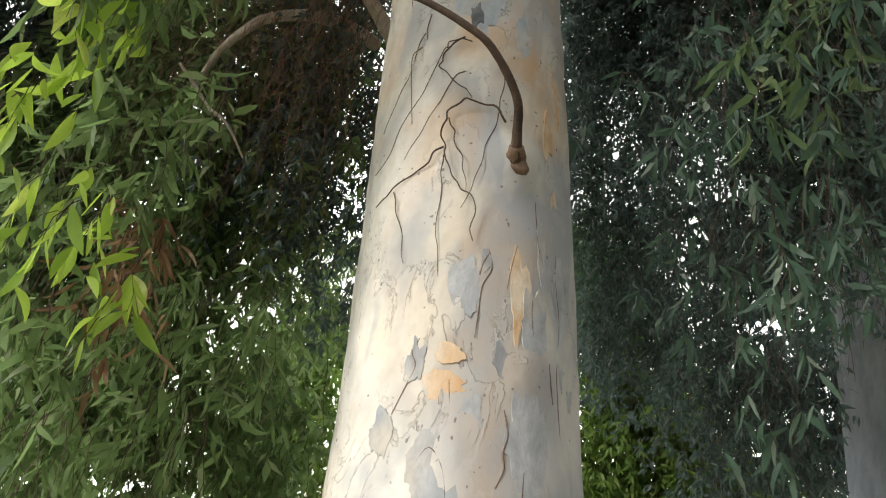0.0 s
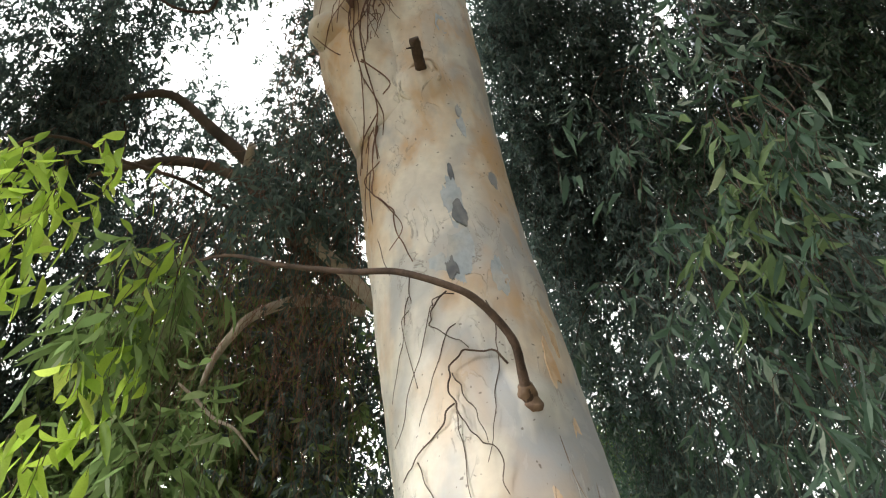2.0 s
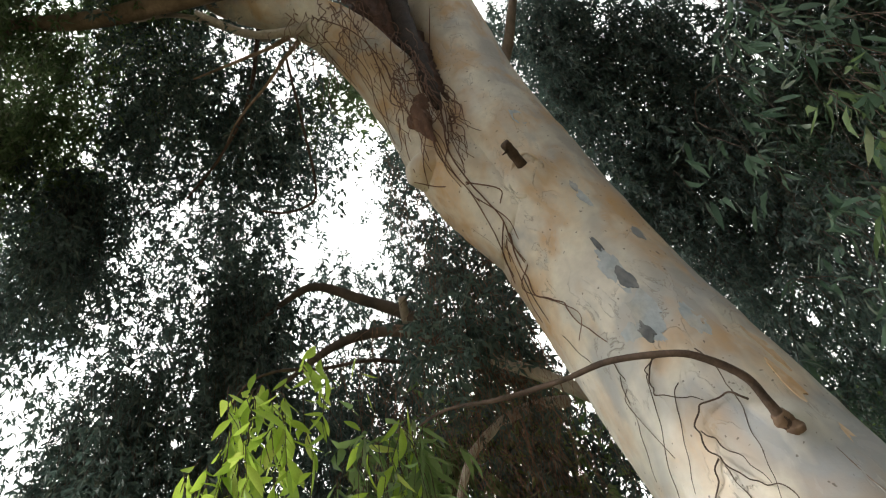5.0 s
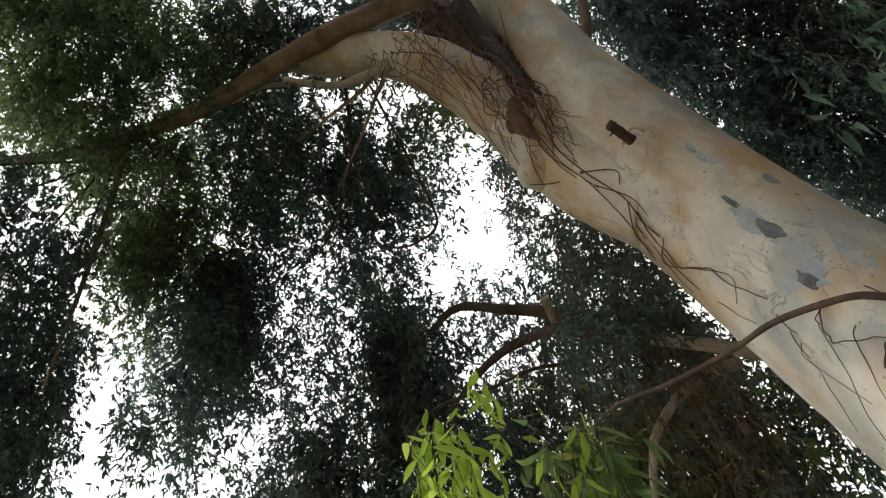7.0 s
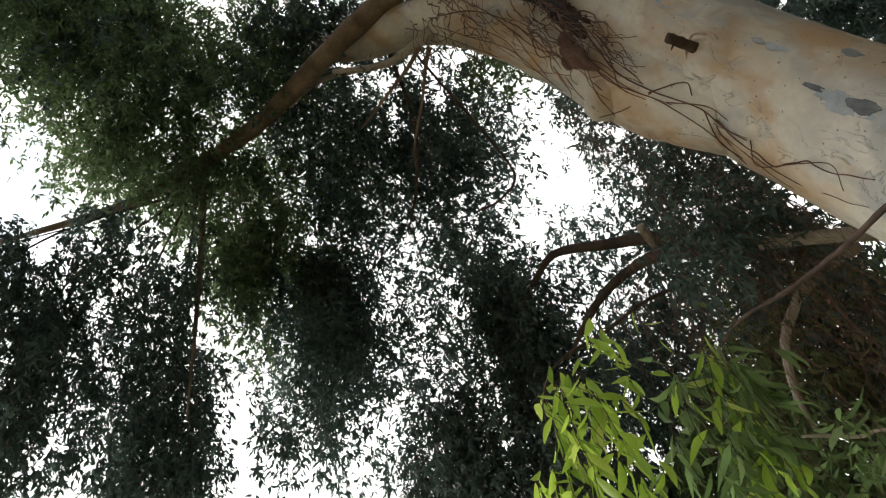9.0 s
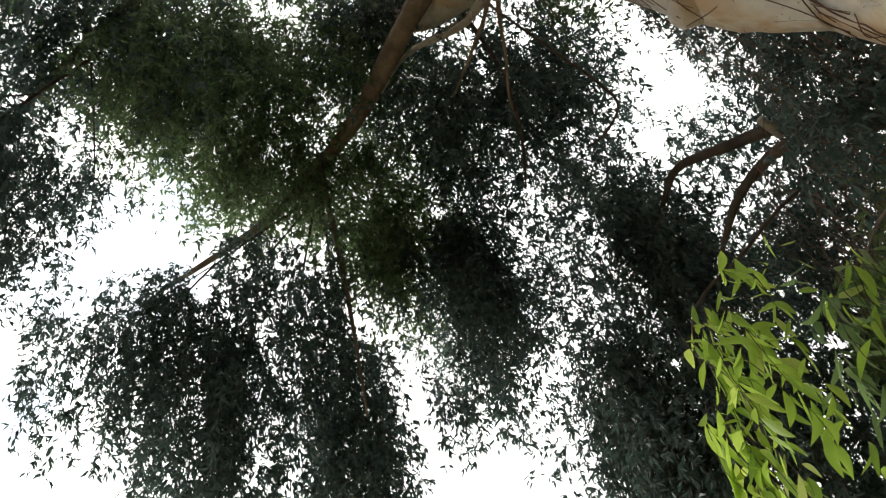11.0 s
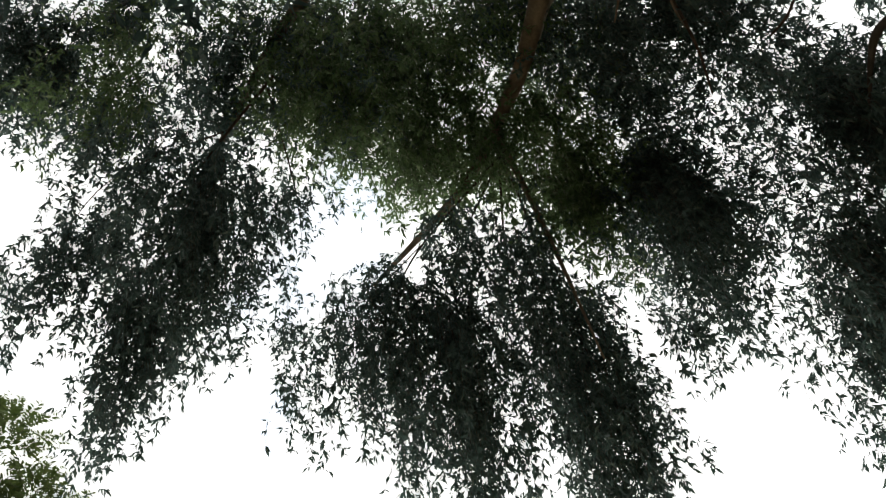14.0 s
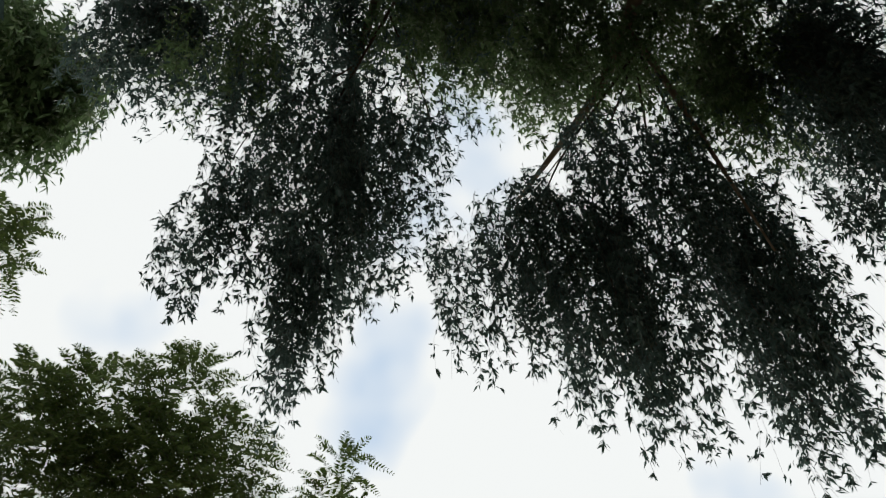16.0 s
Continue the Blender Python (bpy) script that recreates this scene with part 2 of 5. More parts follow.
def tube(points, sides=10, steps=8, rough=0.0, lumps=(), grain=3.0, cap=True):
    """A tapering limb through (x, y, z, radius) points, with uneven sides. lumps: (x, y, z, reach, swell)."""
    line = spline(points, steps)
    c, r = line[:, :3], line[:, 3]
    t = np.gradient(c, axis=0)
    t /= np.linalg.norm(t, axis=1, keepdims=True)
    ref = np.array([0.0, -1.0, 0.0]) if abs(t[0][1]) < 0.8 else np.array([1.0, 0, 0])
    verts, faces = [], []
    for i in range(len(c)):
        u = ref - t[i] * (ref @ t[i])
        u /= np.linalg.norm(u)
        ref = u
        v = np.cross(t[i], u)
        for k in range(sides):
            a = 2 * math.pi * k / sides
            d = u * math.cos(a) + v * math.sin(a)
            p = c[i] + d * r[i]
            if rough:
                n = noise.noise(Vector(p) * grain) + 0.5 * noise.noise(Vector(p) * grain * 3.1)
                p = p + d * r[i] * rough * n
            for lx, ly, lz, reach, swell in lumps:
                q = np.linalg.norm(p - (lx, ly, lz)) / reach
                if q < 1:
                    p = p + d * swell * (1 - q * q) ** 2
            verts.append(p)
    for i in range(len(c) - 1):
        for k in range(sides):
            a, b = i * sides + k, i * sides + (k + 1) % sides
            faces.append((a, b, b + sides, a + sides))
    if cap:
        faces.append(tuple(range(sides))[::-1])
        faces.append(tuple(range((len(c) - 1) * sides, len(c) * sides)))
    me = bpy.data.meshes.new("limb")
    me.from_pydata([tuple(p) for p in verts], [], faces)
    me.polygons.foreach_set("use_smooth", [True] * len(me.polygons))
    return me


def unit(a):
    return a / np.maximum(np.linalg.norm(a, axis=-1, keepdims=True), 1e-9)


def mesh_of(name, verts, tris):
    """A mesh from arrays of corners and triangles."""
    me = bpy.data.meshes.new(name)
    verts, tris = np.asarray(verts, np.float32), np.asarray(tris, np.int32)
    me.vertices.add(len(verts))
    me.vertices.foreach_set("co", verts.ravel())
    me.loops.add(tris.size)
    me.loops.foreach_set("vertex_index", tris.ravel())
    me.polygons.add(len(tris))
    me.polygons.foreach_set("loop_start", np.arange(0, tris.size, 3, dtype=np.int32))
    me.polygons.foreach_set("loop_total", np.full(len(tris), 3, np.int32))
    me.update(calc_edges=True)
    return me


def blades(rng, base, way, length, width, bend=0.25):
    """Lance-shaped leaves, folded a little along the middle and bent like a sickle: corners and triangles."""
    n = len(base)
    side = unit(np.cross(way, unit(rng.normal(size=(n, 3)))))
    curl = unit(np.cross(way, side))
    L, W = length[:, None], width[:, None]
    sick = side * L * rng.uniform(-bend, bend, (n, 1))
    droop = curl * L * rng.uniform(-0.12, 0.12, (n, 1))
    p0 = base
    p1 = base + way * L * 0.3 - sick * 0.35 - droop * 0.5
    p2 = base + way * L * 0.68 - sick * 0.2
    p3 = base + way * L + sick * 0.6 + droop
    fold = curl * W * 0.25
    v = np.stack([p0, p1 - side * W * 0.5 + fold, p1 + side * W * 0.5 + fold, p2 - side * W * 0.36 + fold, p2 + side * W * 0.36 + fold, p3], 1).reshape(-1, 3)
    t = np.array([(0, 1, 2), (1, 3, 4), (1, 4, 2), (3, 5, 4)])
    return v, (t[None] + 6 * np.arange(n)[:, None, None]).reshape(-1, 3)


def kites(rng, base, way, length, width):
    """Small far leaves of two faces each, bent along the middle."""
    n = len(base)
    side = unit(np.cross(way, unit(rng.normal(size=(n, 3)))))
    curl = np.cross(way, side)
    L, W = length[:, None], width[:, None]
    mid = base + way * L * 0.42 + curl * L * rng.uniform(-0.12, 0.12, (n, 1))
    tip = base + way * L + side * L * rng.uniform(-0.2, 0.2, (n, 1))
    v = np.stack([base, mid - side * W * 0.55, mid + side * W * 0.55, tip], 1).reshape(-1, 3)
    t = np.array([(0, 1, 2), (1, 3, 2)])
    return v, (t[None] + 4 * np.arange(n)[:, None, None]).reshape(-1, 3)


def stems(line, r):
    """Three-sided stems along lines of shape (n, k, 3): corners and triangles."""
    n, k, _ = line.shape
    rr = np.linspace(r, r * 0.35, k)[None, :, None]
    d = np.array([(1, 0, 0), (-0.5, 0.87, 0), (-0.5, -0.87, 0)])
    v = (line[:, :, None, :] + rr[..., None] * d[None, None]).reshape(-1, 3)
    t = []
    for j in range(k - 1):
        for s in range(3):
            a, b = j * 3 + s, j * 3 + (s + 1) % 3
            t += [(a, b, b + 3), (a, b + 3, a + 3)]
    return v, (np.array(t)[None] + 3 * k * np.arange(n)[:, None, None]).reshape(-1, 3)


def strands(rng, starts, length, drift, k=7, wave=0.04):
    """Hanging twigs: from each start outward by drift, then down; shape (n, k, 3)."""
    n = len(starts)
    u = np.linspace(0, 1, k)[None, :, None]
    a = rng.uniform(0, 2 * math.pi, n)
    out = np.stack([np.cos(a), np.sin(a), np.zeros(n)], 1)[:, None] * (drift * rng.uniform(0.3, 1.3, n))[:, None, None]
    L = length[:, None, None]
    line = starts[:, None] + out * np.sqrt(u) + np.array([0, 0, -1.0]) * L * u ** 1.25
    sway = sum(rng.normal(0, wave / f, (n, 1, 3)) * np.sin(2 * math.pi * (f * u + rng.uniform(0, 1, (n, 1, 3)))) for f in (0.8, 1.7, 3.1))
    return line + sway * (1, 1, 0.4) * np.minimum(1, 3 * u) * 0.75 * L


def foliage(rng, line, per_metre, leaf, width, spread, far, bushy):
    """Leaves in small bunches on side shoots along hanging twigs."""
    n, k, _ = line.shape
    seg = np.linalg.norm(np.diff(line, axis=1), axis=2).sum(1)
    knots = np.maximum(2, (seg * per_metre / 5).astype(int))
    owner = np.repeat(np.arange(n), knots)
    u = rng.uniform(0.04, 1.0, len(owner)) * (k - 1)
    i = np.minimum(u.astype(int), k - 2)
    f = (u - i)[:, None]
    knot = line[owner, i] * (1 - f) + line[owner, i + 1] * f
    along = unit(line[owner, i + 1] - line[owner, i])
    turn = unit(unit(rng.normal(size=(len(owner), 3)) * (1, 1, 0.5)) + np.array([0, 0, -0.55]))
    run = leaf * bushy * rng.uniform(0.2, 2.0, (len(owner), 1))
    who = np.repeat(np.arange(len(owner)), rng.integers(3, 8, len(owner)))
    p = knot[who] + turn[who] * run[who] * rng.uniform(0, 1, (len(who), 1))
    h = rng.normal(size=(len(who), 3)) * (1, 1, 0.4)
    way = unit(along[who] * 0.25 + turn[who] * 0.3 + np.array([0, 0, -0.35]) + unit(h) * rng.uniform(0.15, spread, (len(who), 1)))
    size = leaf * rng.uniform(0.6, 1.25, len(who))
    wide = size * width * rng.uniform(0.7, 1.3, len(who))
    return kites(rng, p, way, size, wide) if far else blades(rng, p, way, size, wide)


SEED = [11]


def spray(tree, centre, reach, count, drop, per_metre=60, leaf=0.063, width=0.25, spread=1.1, mat=None, drift=0.2, stem=0.002, far=True, label="", bushy=1.0):
    """A bough's hanging leaves: bunches of twigs starting within reach of centre, each drop long. The leaves are one part, the twigs another."""
    SEED[0] += 1
    rng = np.random.default_rng(SEED[0])
    bunch = max(3, count // 8)
    g = unit(rng.normal(size=(bunch, 3))) * rng.uniform(0, 1, (bunch, 1)) ** 0.45
    heart = np.array(centre)[None] + g * np.array(reach)[None]
    which = rng.integers(0, bunch, count)
    starts = heart[which] + rng.normal(0, 0.28, (count, 3)) * np.array(reach)[None] * (1, 1, 0.7)
    tall = rng.uniform(0.55, 1.0, bunch)[which]
    line = strands(rng, starts, drop[0] + (drop[1] - drop[0]) * tall * rng.uniform(0.3, 1.0, count), drift)
    v, t = foliage(rng, line, per_metre, leaf, width, spread, far, bushy)
    ob = part("leaf_spray", mesh_of("leaf_spray", v, t), mat or LEAF, tree, label, "stuff")
    v, t = stems(line, stem)
    part("hanging_twig", mesh_of("hanging_twig", v, t), TWIG, tree, "", "stuff")
    return ob


def big_leaf(seed):
    """One lance-shaped leaf a metre long, hanging from the origin: bent, folded, with a short stalk."""
    rng = np.random.default_rng(seed)
    rows, bend, curl = 7, rng.uniform(-0.13, 0.13), rng.uniform(-0.2, 0.2)
    verts, faces = [], []
    for i in range(rows + 1):
        u = i / rows
        w = 0.112 * (math.sin(math.pi * min(1, max(0, (u - 0.06) / 0.94)) ** 0.8) ** 0.9) + 0.006
        x, y = bend * math.sin(u * math.pi) + 0.06 * bend * u, curl * u * u
        verts += [(x - w, y + 0.25 * w, -u), (x, y, -u), (x + w, y + 0.25 * w, -u)]
    for i in range(rows):
        b = 3 * i
        faces += [(b, b + 1, b + 4, b + 3), (b + 1, b + 2, b + 5, b + 4)]
    me = bpy.data.meshes.new("leaf")
    me.from_pydata(verts, [], faces)
    me.polygons.foreach_set("use_smooth", [True] * len(me.polygons))
    return me


BIG_LEAVES = [big_leaf(900 + i) for i in range(5)]
for leaf_mesh in BIG_LEAVES:
    leaf_mesh.materials.append(LEAF_YOUNG)


def young_sprig(tree, centre, reach, count, drop, size, per_metre):
    """A hanging sprig whose leaves are each an object of their own."""
    SEED[0] += 1
    rng = np.random.default_rng(SEED[0])
    starts = np.array(centre)[None] + rng.normal(0, 0.6, (count, 3)) * np.array(reach)[None]
    line = strands(rng, starts, rng.uniform(drop[0], drop[1], count), 0.10)
    for one in line:
        v, t = stems(one[None], 0.0022)
        twig = part("sprig_twig", mesh_of("sprig_twig", v, t), TWIG, tree)
        n = max(3, int(np.linalg.norm(np.diff(one, axis=0), axis=1).sum() * per_metre))
        for j in range(n):
            u = (j + rng.uniform(0.2, 1.0)) / n * (len(one) - 1)
            i = min(int(u), len(one) - 2)
            p = one[i] + (one[i + 1] - one[i]) * (u - i)
            tilt, turn, spin = rng.uniform(5, 52), rng.uniform(0, 360), rng.uniform(0, 360)
            leaf = new("leaf", BIG_LEAVES[rng.integers(5)])
            leaf.parent = twig
            k = size * rng.uniform(0.6, 1.2)
            leaf.matrix_basis = pose(*p, 0, 0, turn) @ pose(0, 0, 0, tilt, 0, 0) @ pose(0, 0, 0, 0, 0, spin) @ Matrix.Diagonal((k, k, k, 1))


def strings(tree, centre, reach, count, drop, r=0.0016, drift=0.15, wave=0.07, mat=None):
    """Bare dead twigs that hang like strings."""
    SEED[0] += 1
    rng = np.random.default_rng(SEED[0])
    starts = np.array(centre)[None] + rng.uniform(-1, 1, (count, 3)) * np.array(reach)[None]
    line = strands(rng, starts, rng.uniform(drop[0], drop[1], count), drift, 16, wave)
    v, t = stems(line, r)
    return part("dead_string", mesh_of("dead_string", v, t), mat or STRING, tree, "reddish-brown dead twigs", "stuff")

# ---- ground ----
def ground_material():
    k = Nodes("leaf_litter_ground")
    v = k.coords()
    c = k.mix(k.band(k.noise(v, 0.7, 5), 0.4, 0.6), (0.16, 0.12, 0.08), (0.10, 0.11, 0.045))
    c = k.mix(k.band(k.noise(v, 25, 4), 0.5, 0.7), c, (0.24, 0.18, 0.11))
    k.colour(c, 0.9)
    k.bump(k.noise(v, 30, 5), 0.8, 0.03)
    return k.mat


bm = bmesh.new()
bmesh.ops.create_grid(bm, x_segments=60, y_segments=60, size=900)
for q in bm.verts:
    q.co.z = -0.02 + (0.0 if q.co.length < 25 else 0.4 * noise.noise(q.co * 0.02))
ground_mesh = bpy.data.meshes.new("ground")
bm.to_mesh(ground_mesh)
bm.free()
ground_mesh.materials.append(ground_material())
ground = tagged(new("ground", ground_mesh), "brown leaf litter and thin grass under the trees", "ground", kind="structure")

# ---- the great gum tree ----
gum = thing("eucalyptus_tree", "tall gum tree with cream and tan peeling bark, weeping leaves", "tree")
KNOT, STUB = (0.0, 1.92, 3.08), (-0.30, 1.84, 4.90)
TRUNK = [
    (0.16, 2.27, -0.15, 0.52), (0.13, 2.27, 0.25, 0.42), (0.08, 2.26, 0.9, 0.375), (-0.022, 2.25, 2.14, 0.352), (-0.158, 2.25, 3.29, 0.345),
    (-0.26, 2.24, 4.1, 0.338), (-0.335, 2.19, 4.85, 0.345), (-0.40, 2.11, 5.55, 0.365), (-0.38, 2.03, 6.15, 0.31), (-0.33, 1.95, 6.8, 0.275),
    (-0.26, 1.80, 7.8, 0.245), (-0.1, 1.7, 9.2, 0.20), (0.1, 1.8, 11.0, 0.14), (0.2, 1.9, 12.6, 0.05)]
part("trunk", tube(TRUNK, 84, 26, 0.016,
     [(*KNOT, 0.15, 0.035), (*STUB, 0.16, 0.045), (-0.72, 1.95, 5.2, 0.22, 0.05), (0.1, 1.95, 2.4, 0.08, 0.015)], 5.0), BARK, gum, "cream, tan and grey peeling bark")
part("side_limb", tube([
    (-0.42, 2.12, 4.75, 0.24), (-0.57, 2.0, 5.25, 0.25), (-0.66, 1.88, 5.66, 0.225), (-0.71, 1.71, 6.02, 0.20), (-0.76, 1.49, 6.35, 0.185), (-0.87, 1.29, 6.67, 0.17),
    (-1.09, 1.09, 7.01, 0.145), (-1.42, 0.95, 7.45, 0.12), (-1.7, 0.85, 8.2, 0.10), (-1.8, 0.7, 9.4, 0.08), (-1.8, 0.6, 10.8, 0.03)],
    40, 12, 0.05, [], 6.0), BARK, gum, "pale side limb above the fork")
part("fibrous_bark", tube([(-0.50, 1.88, 5.2, 0.02), (-0.53, 1.86, 5.5, 0.08), (-0.57, 1.81, 5.9, 0.11), (-0.58, 1.73, 6.4, 0.12), (-0.61, 1.62, 7.0, 0.13), (-0.67, 1.52, 7.6, 0.14), (-0.74, 1.42, 8.4, 0.13), (-0.8, 1.3, 9.4, 0.04)], 36, 16, 0.42, [], 22), DARK_FIBRE, gum, "shaggy dark brown bark in the fork")
part("big_branch", tube([
    (-0.25, 1.80, 8.0, 0.12), (-0.24, 1.46, 7.5, 0.10), (-0.36, 1.27, 7.2, 0.088), (-0.62, 1.12, 7.07, 0.082), (-1.16, 0.84, 7.15, 0.08), (-1.7, 0.64, 7.28, 0.072),
    (-2.2, 0.45, 7.36, 0.062), (-2.67, 0.15, 7.38, 0.05), (-3.1, -0.25, 7.3, 0.036), (-3.75, -1.1, 7.3, 0.015)], 14, 8, 0.08, [], 8), BRANCH, gum, "brown drooping branch")
part("branch", tube([(-2.67, 0.15, 7.38, 0.034), (-2.95, 0.25, 7.0, 0.026), (-3.15, 0.3, 6.2, 0.016), (-3.2, 0.3, 5.2, 0.006)], 8, 8, 0.08), BRANCH, gum)
part("branch", tube([(-0.1, 1.7, 9.2, 0.11), (-0.8, 0.3, 9.0, 0.075), (-1.66, -1.12, 8.41, 0.05), (-2.25, -1.78, 8.2, 0.036), (-2.75, -2.3, 8.0, 0.022), (-3.3, -2.9, 7.6, 0.008)], 10, 8, 0.08), BRANCH, gum)
part("branch", tube([(-1.5, 1.05, 8.0, 0.06), (-1.35, 1.2, 7.3, 0.03), (-1.45, 1.15, 7.32, 0.028), (-1.77, 0.78, 7.45, 0.018), (-2.0, 0.6, 7.3, 0.008)], 8, 6, 0.05), PALE_WOOD, gum)
part("hooked_twig", tube([(-1.3, 1.3, 7.2, 0.010), (-1.4, 1.6, 6.5, 0.009), (-1.46, 1.76, 6.15, 0.009), (-1.55, 1.86, 6.05, 0.009), (-1.7, 1.79, 5.98, 0.009), (-1.8, 1.67, 5.95, 0.006)], 7, 6, 0.05), TWIG, gum)
part("hooked_twig", tube([(-1.36, 1.12, 7.4, 0.02), (-1.6, 1.3, 6.7, 0.012), (-1.9, 1.38, 6.35, 0.01), (-2.15, 1.38, 6.1, 0.006)], 7, 6, 0.05), TWIG, gum)

# the twig that springs from the knot and arches across the trunk
part("arching_twig", tube([
    (-0.004, 1.98, 3.02, 0.036), (-0.005, 1.89, 3.065, 0.020), (-0.012, 1.82, 3.12, 0.0145), (-0.03, 1.74, 3.17, 0.0130), (-0.11, 1.65, 3.24, 0.0118), (-0.19, 1.61, 3.28, 0.0112),
    (-0.35, 1.60, 3.36, 0.0105), (-0.51, 1.64, 3.43, 0.0095), (-0.77, 1.71, 3.58, 0.009), (-1.02, 1.79, 3.76, 0.006), (-1.3, 1.9, 3.85, 0.003)], 12, 8, 0.08, [], 30), TWIG, gum, "dark brown bare twig")
part("knot_collar", tube([(-0.002, 2.0, 3.03, 0.046), (-0.003, 1.935, 3.055, 0.038), (-0.004, 1.90, 3.07, 0.031), (-0.006, 1.865, 3.09, 0.022)], 22, 7, 0.25, [], 40), KNOT_BARK, gum, "dark brown knobbly collar")
scale_spots = ((22, 2.985, 0.035, 0.045), (25, 2.95, 0.02, 0.04))
part("broken_stub", tube([(-0.295, 1.90, 4.90, 0.04), (-0.30, 1.80, 4.925, 0.027), (-0.306, 1.68, 4.945, 0.024), (-0.309, 1.655, 4.95, 0.021)], 14, 7, 0.28, [], 70), TWIG, gum, "dark broken branch stub")
part("stub_spur", tube([(-0.304, 1.70, 4.935, 0.008), (-0.325, 1.68, 4.91, 0.006), (-0.345, 1.67, 4.89, 0.003)], 6, 4, 0.1), TWIG, gum)
part("arching_branch", tube([(-0.82, 3.03, 4.62, 0.036), (-0.96, 2.89, 4.58, 0.034), (-1.12, 2.78, 4.50, 0.03), (-1.29, 2.74, 4.40, 0.026), (-1.40, 2.77, 4.32, 0.023), (-1.52, 2.85, 4.21, 0.018), (-1.61, 2.95, 4.07, 0.008)],
    10, 8, 0.06, [], 20), PALE_WOOD, gum, "pale curved branch")
part("broken_limb", tube([(-0.596, 2.615, 4.163, 0.036), (-0.753, 2.500, 4.329, 0.033), (-0.861, 2.438, 4.437, 0.031), (-0.945, 2.396, 4.525, 0.029)], 14, 6, 0.08, [], 20), PALE_WOOD, gum, "pale broken-off limb")
part("dark_branch", tube([(-0.908, 2.754, 4.612, 0.050), (-1.160, 2.651, 4.920, 0.046), (-1.309, 2.566, 5.214, 0.042), (-1.425, 2.499, 5.423, 0.040), (-1.625, 2.389, 5.620, 0.034), (-1.852, 2.245, 5.811, 0.028), (-2.068, 2.231, 5.850, 0.020), (-2.360, 2.262, 5.877, 0.008)], 10, 8, 0.10, [], 14), DARK_WOOD, gum)
part("dark_branch", tube([(-1.160, 2.651, 4.920, 0.040), (-1.328, 2.555, 5.150, 0.038), (-1.475, 2.492, 5.280, 0.036), (-1.672, 2.449, 5.366, 0.032), (-1.855, 2.409, 5.381, 0.028), (-2.073, 2.422, 5.398, 0.022), (-2.337, 2.437, 5.376, 0.008)], 10, 8, 0.10, [], 14), DARK_WOOD, gum)
part("branch_stub", tube([(-1.421, 2.534, 5.359, 0.030), (-1.390, 2.459, 5.374, 0.028), (-1.350, 2.386, 5.389, 0.024)], 10, 5, 0.12, [], 20), PALE_WOOD, gum, "short snapped stub")
part("pale_twig", tube([(-1.43, 2.43, 3.74, 0.006), (-1.37, 2.50, 3.70, 0.009), (-1.29, 2.54, 3.62, 0.008), (-1.20, 2.56, 3.57, 0.007), (-1.12, 2.66, 3.48, 0.004)], 7, 6, 0.1, [], 30), PALE_WOOD, gum, "pale bare twig")
part("stem_branch", tube([(-0.30, 2.0, 5.9, 0.05), (-0.13, 2.02, 6.39, 0.042), (0.00, 2.00, 6.62, 0.036), (0.16, 1.95, 6.96, 0.03), (0.61, 1.79, 7.83, 0.01)], 8, 7, 0.08, [], 20), BRANCH, gum)

# ---- on the trunk: scales of bark and clinging dead twigs ----
TRUNK_LINE = spline(TRUNK, 26)


def on_trunk(turn, z, out=0.0):
    """A place on the trunk: degrees to the right of its front, height, metres off the bark."""
    x, y, r = (np.interp(z, TRUNK_LINE[:, 2], TRUNK_LINE[:, i]) for i in (0, 1, 3))
    a = radians(turn)
    return x + (r + out) * math.sin(a), y - (r + out) * math.cos(a), z


def scale_of_bark(turn, z, wide, high, material, seed, thick=0.003):
    """A thin scale of bark with a ragged outline and a crisp edge, lying on the trunk."""
    n, rings = 96, 4
    verts, faces = [on_trunk(turn, z, thick)], []
    reach = []
    for k in range(n):
        a = 2 * math.pi * k / n
        u = 0.25
        while u < 1.7:
            p = Vector((u * math.cos(a) * 1.3, u * math.sin(a) * 1.0, seed * 3.7))
            if 1 - u + 0.55 * noise.noise(p * 0.9) + 0.26 * noise.noise(p * 2.3) + 0.13 * noise.noise(p * 6.0) < 0:
                break
            u += 0.02
        reach.append(u)

    def spot(k, u, off):
        a = 2 * math.pi * k / n
        return on_trunk(turn + math.degrees(wide * u * reach[k] * math.cos(a) / 0.345), z + high * u * reach[k] * math.sin(a), off)

    for i in range(1, rings + 1):
        verts += [spot(k, i / rings, thick * (0.9 + 0.4 * (i / rings) ** 4)) for k in range(n)]
    verts += [spot(k, 1, thick * 1.3) for k in range(n)] + [spot(k, 0.985, -0.01) for k in range(n)]
    for k in range(n):
        m = (k + 1) % n
        faces.append((0, 1 + m, 1 + k))
        for i in [*range(rings - 1), rings]:
            b, c = 1 + i * n + k, 1 + i * n + m
            faces.append((b, c, c + n, b + n))
    me = bpy.data.meshes.new("bark_scale")
    me.from_pydata(verts, [], faces)
    me.polygons.foreach_set("use_smooth", [True] * len(me.polygons))
    return part("bark_scale", me, material, gum)


def scales(rows, material, seed, thick=0.003):
    for i, (turn, z, wide, high) in enumerate(rows):
        scale_of_bark(turn, z, wide, high, material, seed + i, thick)


